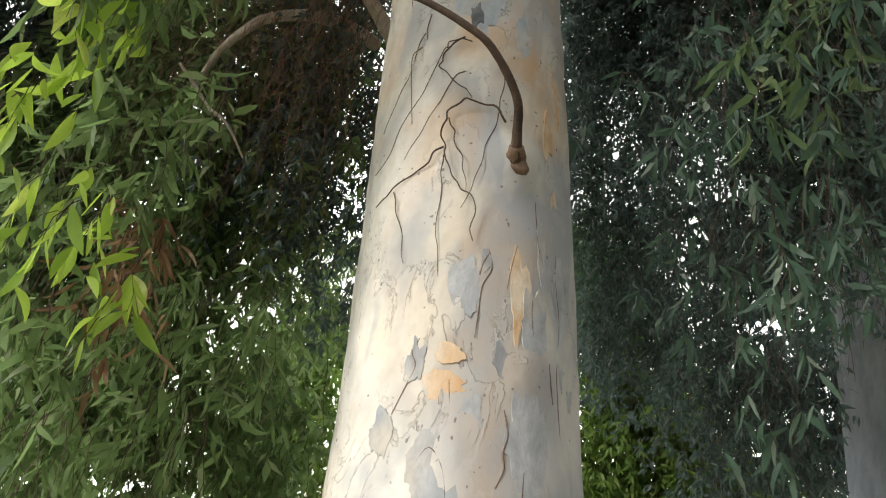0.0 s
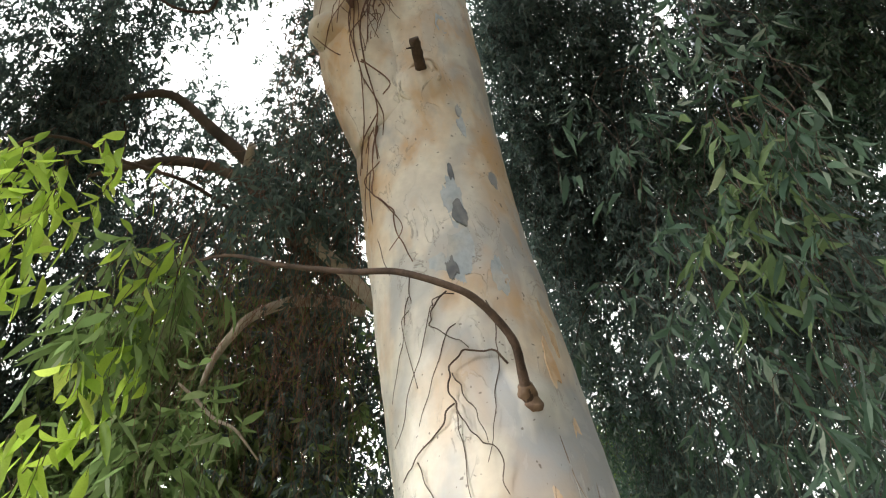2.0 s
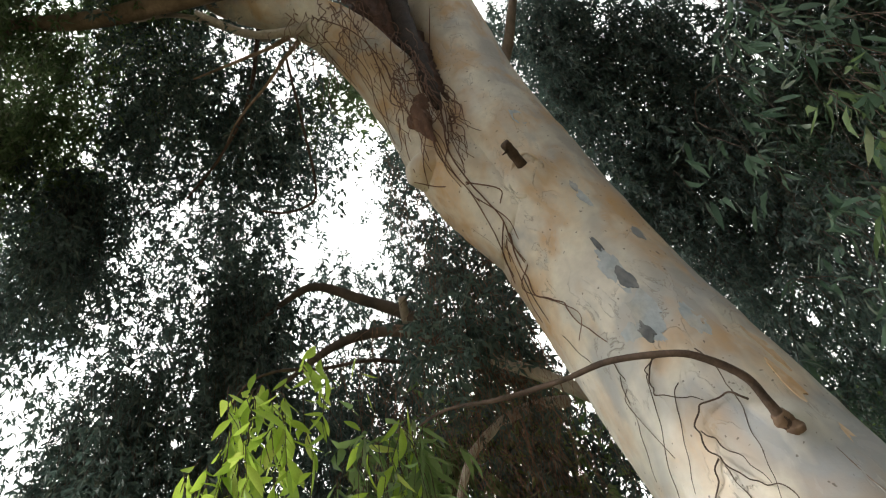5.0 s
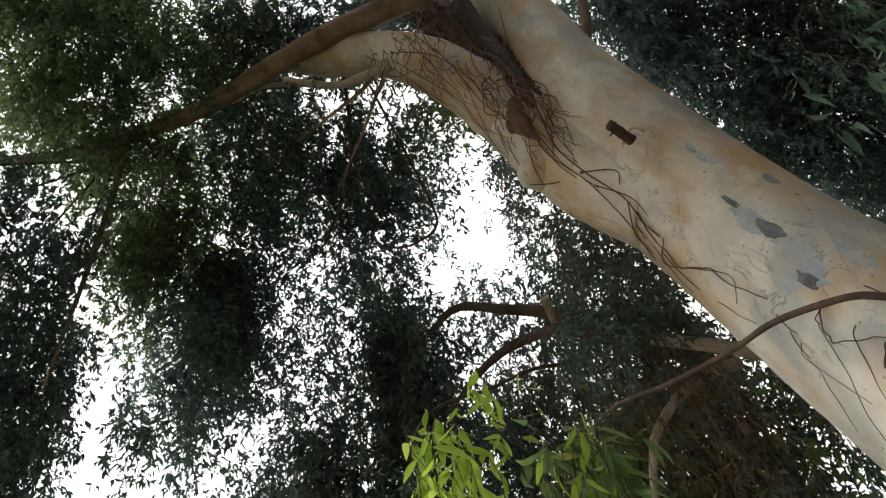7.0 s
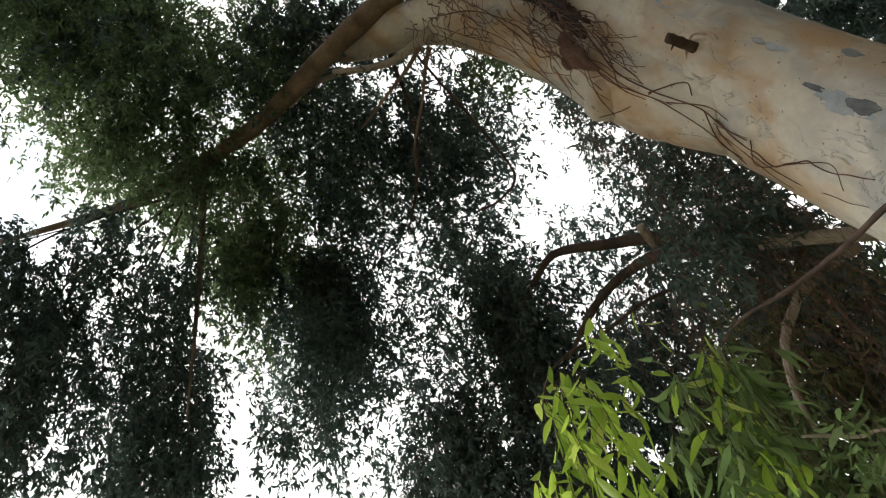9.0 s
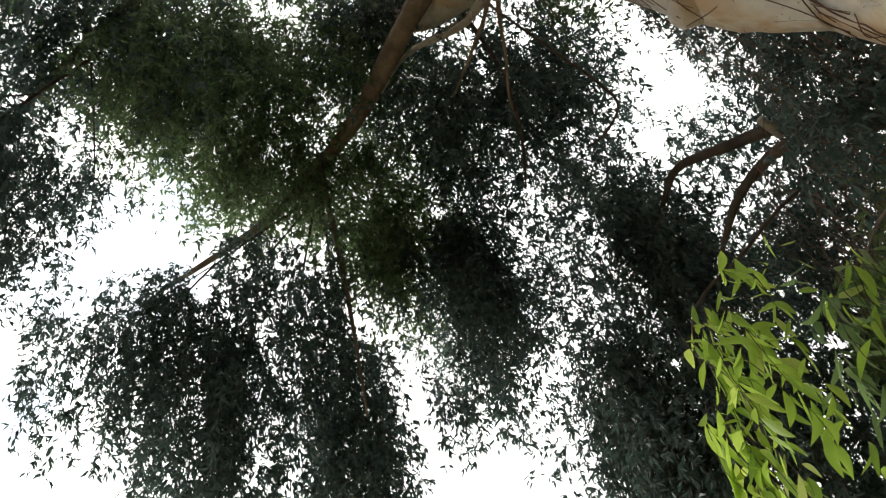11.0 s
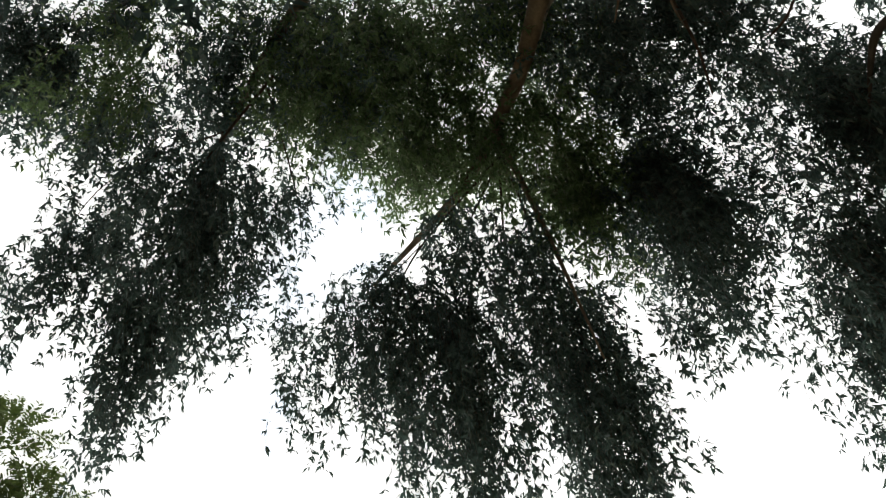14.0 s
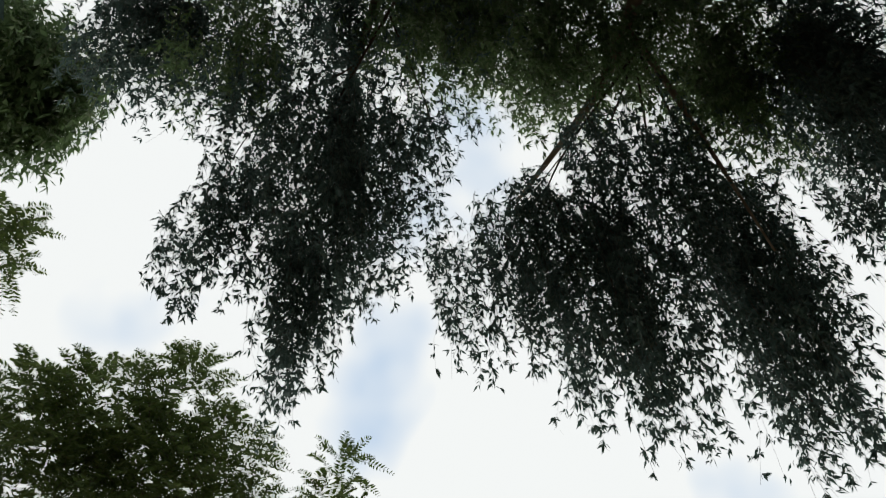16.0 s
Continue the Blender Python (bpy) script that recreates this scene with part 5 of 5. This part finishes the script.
spray(gum, (-1.27, 2.48, 2.60), (0.20, 0.20, 0.12), 14, (0.3, 0.7), per_metre=28, leaf=0.13, width=0.17, drift=0.12, far=False, mat=LEAF_SIDE_LIT)
spray(gum, (-1.16, 2.62, 2.92), (0.20, 0.20, 0.12), 14, (0.3, 0.7), per_metre=28, leaf=0.13, width=0.17, drift=0.12, far=False, mat=LEAF_SIDE_LIT)
spray(gum, (-1.25, 2.39, 2.27), (0.20, 0.20, 0.12), 14, (0.3, 0.7), per_metre=28, leaf=0.13, width=0.17, drift=0.12, far=False, mat=LEAF_SIDE_LIT)
spray(gum, (-1.00, 2.65, 2.47), (0.20, 0.20, 0.12), 14, (0.3, 0.7), per_metre=28, leaf=0.13, width=0.17, drift=0.12, far=False, mat=LEAF_SIDE_LIT)
spray(gum, (-0.90, 2.95, 2.93), (0.20, 0.20, 0.12), 14, (0.3, 0.7), per_metre=28, leaf=0.13, width=0.17, drift=0.12, far=False, mat=LEAF_SIDE_LIT)
spray(gum, (-1.30, 2.21, 3.42), (0.20, 0.20, 0.12), 14, (0.3, 0.7), per_metre=28, leaf=0.13, width=0.17, drift=0.12, far=False, mat=LEAF_SIDE_LIT)
spray(gum, (-1.70, 2.21, 3.07), (0.20, 0.20, 0.12), 14, (0.3, 0.7), per_metre=28, leaf=0.13, width=0.17, drift=0.12, far=False, mat=LEAF_SIDE_LIT)

young_sprig(gum, (-1.24, 1.60, 3.13), (0.08, 0.08, 0.05), 7, (0.15, 0.4), 0.145, 19)
young_sprig(gum, (-1.25, 1.82, 2.66), (0.08, 0.08, 0.05), 5, (0.15, 0.5), 0.145, 19)
young_sprig(gum, (-1.21, 2.02, 2.82), (0.08, 0.08, 0.05), 5, (0.15, 0.4), 0.145, 19)
young_sprig(gum, (-1.35, 1.60, 2.87), (0.08, 0.08, 0.05), 5, (0.15, 0.4), 0.145, 19)
young_sprig(gum, (-1.13, 2.27, 2.68), (0.08, 0.08, 0.05), 3, (0.15, 0.3), 0.145, 19)

# bare branchlets that carry the weeping boughs
for line in (
        [(-2.76, 0.20, 7.20, 0.0143), (-3.24, -0.59, 6.97, 0.0091), (-3.58, -1.03, 6.70, 0.0052), (-3.88, -1.60, 6.38, 0.0020)],
        [(-2.84, 0.10, 7.16, 0.0091), (-3.50, -0.48, 6.78, 0.0059), (-4.21, -0.77, 6.16, 0.0020)],
        [(-2.85, 0.12, 7.16, 0.0104), (-3.62, -0.04, 6.65, 0.0065), (-4.47, -0.13, 5.85, 0.0020)],
        [(-2.83, 0.17, 7.16, 0.0104), (-3.59, 0.28, 6.63, 0.0065), (-4.59, 0.39, 5.60, 0.0020)],
        [(-3.24, -0.59, 6.97, 0.0059), (-3.49, -1.17, 6.76, 0.0039), (-3.50, -1.65, 6.68, 0.0013)],
        [(-1.87, -1.35, 7.62, 0.0143), (-2.22, -1.92, 7.38, 0.0097), (-2.58, -2.45, 7.06, 0.0059), (-3.30, -2.97, 6.37, 0.0020)],
        [(-2.13, -1.76, 7.45, 0.0078), (-2.17, -2.67, 7.18, 0.0052), (-2.52, -3.25, 6.75, 0.0020)],
        [(-2.17, -1.87, 7.42, 0.0078), (-2.81, -1.97, 7.07, 0.0046), (-3.40, -2.14, 6.63, 0.0020)],
        [(-1.95, -1.43, 7.58, 0.0078), (-2.65, -1.44, 7.26, 0.0046), (-3.13, -1.52, 6.97, 0.0013)],
        [(-2.58, -2.45, 7.06, 0.0052), (-3.05, -2.54, 6.74, 0.0033), (-3.56, -2.89, 6.20, 0.0013)]):
    part("branchlet", tube(line, 6, 7, 0.1, [], 20), TWIG, gum)

# ---- the second gum ----
gum2 = thing("eucalyptus_tree", "second gum tree with a smooth grey-blue trunk and weeping leaves", "tree")
b2 = Vector((2.71, 4.75, 4.42))
part("trunk", tube([(b2.x + 0.1, b2.y, -0.15, 0.6), (b2.x + 0.05, b2.y, 1.0, 0.46), (b2.x, b2.y, 3.5, 0.42), (b2.x - 0.1, b2.y, 6.5, 0.34), (b2.x - 0.1, b2.y + 0.2, 9.5, 0.2), (b2.x, b2.y + 0.3, 12, 0.05)], 40, 12, 0.03, [], 3), BARK_BLUE, gum2)
spray(gum2, (1.26, 3.11, 7.83), (0.60, 0.60, 0.38), 80, (0.5, 1.2))
spray(gum2, (1.69, 2.99, 7.08), (0.60, 0.60, 0.38), 195, (0.6, 1.4))
spray(gum2, (2.14, 2.94, 6.45), (0.60, 0.60, 0.38), 218, (0.6, 1.4), mat=LEAF_BLUE)
spray(gum2, (2.53, 2.77, 6.87), (0.70, 0.70, 0.43), 218, (0.6, 1.4))
spray(gum2, (2.26, 2.99, 7.36), (0.60, 0.60, 0.38), 172, (0.6, 1.3))
spray(gum2, (0.36, 3.62, 7.66), (0.40, 0.40, 0.28), 46, (0.6, 1.4))
spray(gum2, (0.98, 3.54, 6.91), (0.50, 0.50, 0.33), 57, (0.6, 1.5))
spray(gum2, (1.49, 3.49, 6.32), (0.50, 0.50, 0.33), 172, (0.7, 1.6), mat=LEAF_BLUE)
spray(gum2, (1.83, 3.44, 5.68), (0.50, 0.50, 0.33), 161, (0.7, 1.6), mat=LEAF_BLUE)
spray(gum2, (0.54, 4.32, 6.89), (0.50, 0.50, 0.33), 37, (0.8, 1.8))
spray(gum2, (1.04, 4.22, 6.07), (0.50, 0.50, 0.33), 80, (0.8, 1.8))
spray(gum2, (0.47, 2.92, 8.26), (0.30, 0.30, 0.23), 46, (0.5, 1.1))
spray(gum2, (1.90, 2.32, 7.80), (0.90, 0.90, 0.53), 229, (0.6, 1.2))
spray(gum2, (1.00, 2.17, 8.61), (0.70, 0.70, 0.43), 138, (0.6, 1.2))
spray(gum2, (2.48, 5.69, 4.75), (0.35, 0.35, 0.26), 110, (0.6, 1.4))
spray(gum2, (2.62, 5.94, 4.12), (0.30, 0.30, 0.23), 90, (0.5, 1.2))
spray(gum2, (1.41, 4.27, 4.84), (0.45, 0.45, 0.30), 110, (0.7, 1.4))
spray(gum2, (1.16, 5.35, 4.82), (0.40, 0.40, 0.28), 80, (0.6, 1.2))
spray(gum2, (1.56, 4.37, 3.85), (0.30, 0.30, 0.23), 80, (0.5, 1.2))
spray(gum2, (1.27, 3.40, 5.22), (0.50, 0.50, 0.33), 120, (0.6, 1.3))
spray(gum2, (1.69, 3.23, 4.63), (0.45, 0.45, 0.30), 110, (0.6, 1.3))
spray(gum2, (0.62, 1.64, 3.56), (0.14, 0.14, 0.15), 9, (0.2, 0.5), per_metre=26, leaf=0.11, width=0.16, spread=0.7, mat=LEAF_BLUE, drift=0.14, far=False)
spray(gum2, (0.73, 1.54, 3.46), (0.14, 0.14, 0.15), 9, (0.3, 0.6), per_metre=26, leaf=0.11, width=0.16, spread=0.7, mat=LEAF_GREEN_LIT, drift=0.14, far=False)
spray(gum2, (0.56, 1.89, 3.62), (0.14, 0.14, 0.15), 7, (0.3, 0.6), per_metre=26, leaf=0.11, width=0.16, spread=0.7, mat=LEAF_BLUE, drift=0.14, far=False)
spray(gum2, (0.32, 2.07, 3.65), (0.14, 0.14, 0.15), 4, (0.2, 0.4), per_metre=26, leaf=0.11, width=0.16, spread=0.7, mat=LEAF_BLUE, drift=0.14, far=False)
spray(gum2, (0.91, 1.64, 3.31), (0.14, 0.14, 0.15), 9, (0.3, 0.7), per_metre=26, leaf=0.11, width=0.16, spread=0.7, mat=LEAF_BLUE, drift=0.14, far=False)
spray(gum2, (0.79, 2.05, 3.24), (0.14, 0.14, 0.15), 7, (0.3, 0.6), per_metre=26, leaf=0.11, width=0.16, spread=0.7, mat=LEAF_BLUE, drift=0.14, far=False)
spray(gum2, (0.80, 1.90, 2.92), (0.14, 0.14, 0.15), 6, (0.2, 0.5), per_metre=26, leaf=0.11, width=0.16, spread=0.7, mat=LEAF_BLUE, drift=0.14, far=False)
spray(gum2, (0.77, 2.34, 2.83), (0.14, 0.14, 0.15), 5, (0.2, 0.5), per_metre=26, leaf=0.11, width=0.16, spread=0.7, mat=LEAF_BLUE, drift=0.14, far=False)
spray(gum2, (1.00, 1.96, 3.06), (0.14, 0.14, 0.15), 8, (0.3, 0.7), per_metre=26, leaf=0.11, width=0.16, spread=0.7, mat=LEAF_BLUE, drift=0.14, far=False)
spray(gum2, (0.70, 2.44, 3.44), (0.14, 0.14, 0.15), 7, (0.3, 0.6), per_metre=26, leaf=0.11, width=0.16, spread=0.7, mat=LEAF_BLUE, drift=0.14, far=False)
spray(gum2, (0.73, 1.49, 3.53), (0.16, 0.16, 0.16), 10, (0.3, 0.6), per_metre=26, leaf=0.11, width=0.16, spread=0.7, mat=LEAF_GREEN_LIT, drift=0.14, far=False)
spray(gum2, (0.73, 1.26, 4.31), (0.16, 0.16, 0.16), 9, (0.4, 0.7), per_metre=26, leaf=0.11, width=0.16, spread=0.7, mat=LEAF_BLUE, drift=0.14, far=False)
spray(gum2, (0.46, 1.66, 4.13), (0.16, 0.16, 0.16), 8, (0.3, 0.6), per_metre=26, leaf=0.11, width=0.16, spread=0.7, mat=LEAF_BLUE, drift=0.14, far=False)
spray(gum2, (0.82, 1.35, 3.86), (0.16, 0.16, 0.16), 9, (0.3, 0.7), per_metre=26, leaf=0.11, width=0.16, spread=0.7, mat=LEAF_BLUE, drift=0.14, far=False)
spray(gum2, (0.89, 1.25, 3.51), (0.16, 0.16, 0.16), 8, (0.3, 0.7), per_metre=26, leaf=0.11, width=0.16, spread=0.7, mat=LEAF_BLUE, drift=0.14, far=False)
spray(gum2, (0.60, 5.01, 8.95), (0.80, 0.80, 0.48), 7, (0.8, 2.0), per_metre=24, leaf=0.14, width=0.25)
spray(gum2, (0.87, 6.27, 7.88), (0.80, 0.80, 0.48), 11, (0.8, 2.0), per_metre=24, leaf=0.14, width=0.25)
spray(gum2, (1.71, 5.81, 8.15), (0.80, 0.80, 0.48), 50, (0.8, 2.0), per_metre=24, leaf=0.14, width=0.25)
spray(gum2, (2.53, 4.88, 8.63), (0.80, 0.80, 0.48), 60, (0.8, 2.0), per_metre=24, leaf=0.14, width=0.25)
spray(gum2, (3.29, 5.53, 7.77), (0.80, 0.80, 0.48), 60, (0.8, 2.0), per_metre=24, leaf=0.14, width=0.25)
spray(gum2, (1.96, 6.73, 7.11), (0.80, 0.80, 0.48), 80, (0.8, 2.0), per_metre=24, leaf=0.14, width=0.25)
spray(gum2, (3.24, 6.66, 6.58), (0.80, 0.80, 0.48), 80, (0.8, 2.0), per_metre=24, leaf=0.14, width=0.25)
spray(gum2, (1.05, 7.35, 6.55), (0.80, 0.80, 0.48), 80, (0.8, 2.0), per_metre=24, leaf=0.14, width=0.25)
spray(gum2, (2.67, 7.37, 5.86), (0.80, 0.80, 0.48), 80, (0.8, 2.0), per_metre=24, leaf=0.14, width=0.25)
spray(gum2, (3.67, 4.45, 8.40), (0.80, 0.80, 0.48), 60, (0.8, 2.0), per_metre=24, leaf=0.14, width=0.25)
spray(gum2, (0.22, 3.52, 8.19), (0.50, 0.50, 0.33), 22, (0.5, 1.2), mat=LEAF_BLUE)
spray(gum2, (0.29, 4.12, 7.58), (0.50, 0.50, 0.33), 38, (0.5, 1.2), mat=LEAF_BLUE)
spray(gum2, (0.42, 4.48, 7.03), (0.50, 0.50, 0.33), 22, (0.5, 1.2), mat=LEAF_BLUE)
spray(gum2, (0.50, 4.83, 6.41), (0.50, 0.50, 0.33), 22, (0.5, 1.2), mat=LEAF_BLUE)
spray(gum2, (0.58, 5.11, 5.78), (0.50, 0.50, 0.33), 24, (0.5, 1.2), mat=LEAF_BLUE)
spray(gum2, (0.72, 5.25, 5.23), (0.50, 0.50, 0.33), 49, (0.5, 1.2), mat=LEAF_BLUE)
spray(gum2, (0.97, 4.02, 7.69), (0.50, 0.50, 0.33), 49, (0.5, 1.2), mat=LEAF_BLUE)
spray(gum2, (1.12, 4.56, 6.85), (0.50, 0.50, 0.33), 27, (0.5, 1.2), mat=LEAF_BLUE)
spray(gum2, (0.18, 3.54, 8.12), (0.40, 0.40, 0.32), 60, (0.5, 0.9))
spray(gum2, (0.17, 3.90, 7.77), (0.40, 0.40, 0.32), 70, (0.5, 1.0))
spray(gum2, (0.24, 4.19, 7.30), (0.40, 0.40, 0.32), 80, (0.5, 1.0))
spray(gum2, (0.38, 4.38, 6.74), (0.40, 0.40, 0.32), 80, (0.4, 0.9))
spray(gum2, (0.82, 4.01, 7.50), (0.50, 0.50, 0.38), 90, (0.6, 1.1))
spray(gum2, (0.89, 4.38, 6.80), (0.50, 0.50, 0.38), 90, (0.5, 0.9))
spray(gum2, (0.87, 3.61, 8.01), (0.50, 0.50, 0.38), 70, (0.6, 1.2))
spray(gum2, (1.44, 4.00, 7.13), (0.50, 0.50, 0.38), 90, (0.7, 1.3))
spray(gum2, (1.03, 4.56, 6.87), (0.40, 0.40, 0.32), 55, (0.4, 0.9))
spray(gum2, (1.06, 4.86, 6.28), (0.40, 0.40, 0.32), 60, (0.4, 0.7))
spray(gum2, (1.01, 5.13, 5.83), (0.40, 0.40, 0.32), 60, (0.3, 0.7))
spray(gum2, (1.01, 5.37, 5.33), (0.40, 0.40, 0.32), 60, (0.3, 0.6))
spray(gum2, (0.42, 4.62, 6.13), (0.25, 0.25, 0.23), 40, (0.3, 0.7))
spray(gum2, (0.45, 4.79, 5.79), (0.25, 0.25, 0.23), 45, (0.3, 0.6))
spray(gum2, (0.53, 4.93, 5.44), (0.25, 0.25, 0.23), 45, (0.3, 0.6))
# ---- unseen trees added to the right of and behind the camera, to block light ----
for az0 in (-70, -110, -160):
    shade_tree = thing("eucalyptus_tree", "unseen leafy gum tree with a grey trunk, added to block light", "tree", group="gum trees nearby")
    q0 = polar(az0, 0, 7.5)
    part("trunk", tube([(q0.x, q0.y, -0.1, 0.4), (q0.x, q0.y, 1, 0.3), (q0.x + 0.2, q0.y, 5, 0.22), (q0.x, q0.y, 9, 0.05)], 16, 6, 0.05), BARK_BLUE, shade_tree)
    for da, el, dist in ((-14, 55, 7), (10, 58, 7), (-18, 38, 7), (2, 40, 6.6), (18, 38, 7), (-15, 22, 7), (5, 22, 6.8), (20, 20, 7), (0, 74, 7.5)):
        spray(shade_tree, polar(az0 + da, el, dist), (1.1, 1.1, 0.6), 112, (0.8, 2.0), per_metre=16, leaf=0.26, width=0.24)

# unseen leaves added overhead and behind, to cut skylight on the trunk's right
for az, el in ((-60, 70), (-110, 72), (-160, 70), (175, 76), (-90, 84)):
    spray(gum, polar(az, el, 7.5), (1.3, 1.3, 0.5), 110, (0.6, 1.4), per_metre=18, leaf=0.24, width=0.22)

# ---- trees behind ----
far_tree = thing("broadleaf_tree", "bright green tree standing behind the gums", "tree")
part("trunk", tube([(1.5, 11, -0.1, 0.22), (1.4, 11, 2, 0.17), (1.2, 11, 5, 0.08)], 12, 5, 0.05), BRANCH, far_tree)
for az, el, n in ((-12, 26, 150), (-18, 20, 150), (-6, 18, 120), (6, 19, 140), (16, 19, 140), (27, 19, 140)):
    hang(far_tree, az, el, 10, (1.0, 0.8, 0.7), n, (0.5, 1.6), mat=LEAF_SUN, per_metre=30, leaf=0.14, width=0.26)


for place in ((0.82, 7.32, 6.45), (1.42, 7.82, 5.72), (1.38, 8.24, 4.85), (2.07, 7.97, 5.13), (1.89, 8.32, 4.36), (2.68, 8.08, 4.43), (-1.66, 7.46, 5.22), (-1.61, 7.91, 4.17)):
    spray(far_tree, place, (0.6, 0.6, 0.45), 130, (0.5, 1.3), per_metre=34, leaf=0.13, width=0.26, mat=LEAF_SUN)


def feather(tree, centre, reach, count, seed):
    """Arching fronds with two rows of small leaflets."""
    rng = np.random.default_rng(seed)
    g = unit(rng.normal(size=(count, 3))) * rng.uniform(0, 1, (count, 1)) ** 0.35
    base = np.array(centre)[None] + g * np.array(reach)[None]
    way = unit(g * (1, 1, 0.5) + rng.normal(0, 0.35, (count, 3)) + (0, 0, 0.25))
    u = np.linspace(0, 1, 14)
    L = rng.uniform(0.3, 0.5, count)
    line = base[:, None] + way[:, None] * L[:, None, None] * u[None, :, None] + np.array([0, 0, -0.16]) * (u ** 2)[None, :, None]
    side = unit(np.cross(way, (0, 0, 1.0)))
    vs, ts, off = [], [], 0
    for s in (-1, 1):
        p = line[:, 1:].reshape(-1, 3)
        w = unit(np.repeat(side * s, 13, axis=0) + 0.45 * np.repeat(way, 13, axis=0) + rng.normal(0, 0.12, (len(p), 3)))
        size = np.tile(0.085 * np.sin(np.linspace(0.5, 2.7, 13)), count)
        v, t = blades(rng, p, w, size, size * 0.34, 0.05)
        vs.append(v)
        ts.append(t + off)
        off += len(v)
    part("frond_crown", mesh_of("frond_crown", np.vstack(vs), np.vstack(ts)), LEAF_FEATHER, tree, "", "stuff")
    v, t = stems(line, 0.003)
    part("frond_stalk", mesh_of("frond_stalk", v, t), TWIG, tree, "", "stuff")


feather_tree = thing("feather_leaved_tree", "tree with dark green feathery compound leaves", "tree")
f0 = Vector((-5.76, -6.99, 7.53))
part("trunk", tube([(f0.x, f0.y, -0.1, 0.2), (f0.x, f0.y, 3, 0.15), (f0.x, f0.y, 6.5, 0.05)], 12, 6, 0.05), BRANCH, feather_tree)
for i, (place, rr, n) in enumerate((((-4.42, -6.79, 8.08), 0.35, 90), ((-4.97, -6.33, 8.08), 0.6, 220), ((-5.32, -5.60, 8.38), 0.4, 110), ((-5.99, -5.43, 7.89), 0.45, 120), ((-5.56, -6.15, 7.71), 0.7, 260), ((-4.90, -6.97, 7.50), 0.7, 260), ((-6.12, -5.87, 7.37), 0.8, 280), ((-5.45, -6.94, 6.99), 0.9, 300), ((-6.80, -4.31, 7.78), 0.22, 20), ((-7.00, -4.48, 7.42), 0.3, 40), ((-2.99, -6.42, 9.22), 0.25, 40), ((-3.18, -6.57, 9.02), 0.25, 40))):
    feather(feather_tree, place, (rr, rr, rr * 0.8), n, 70 + i)
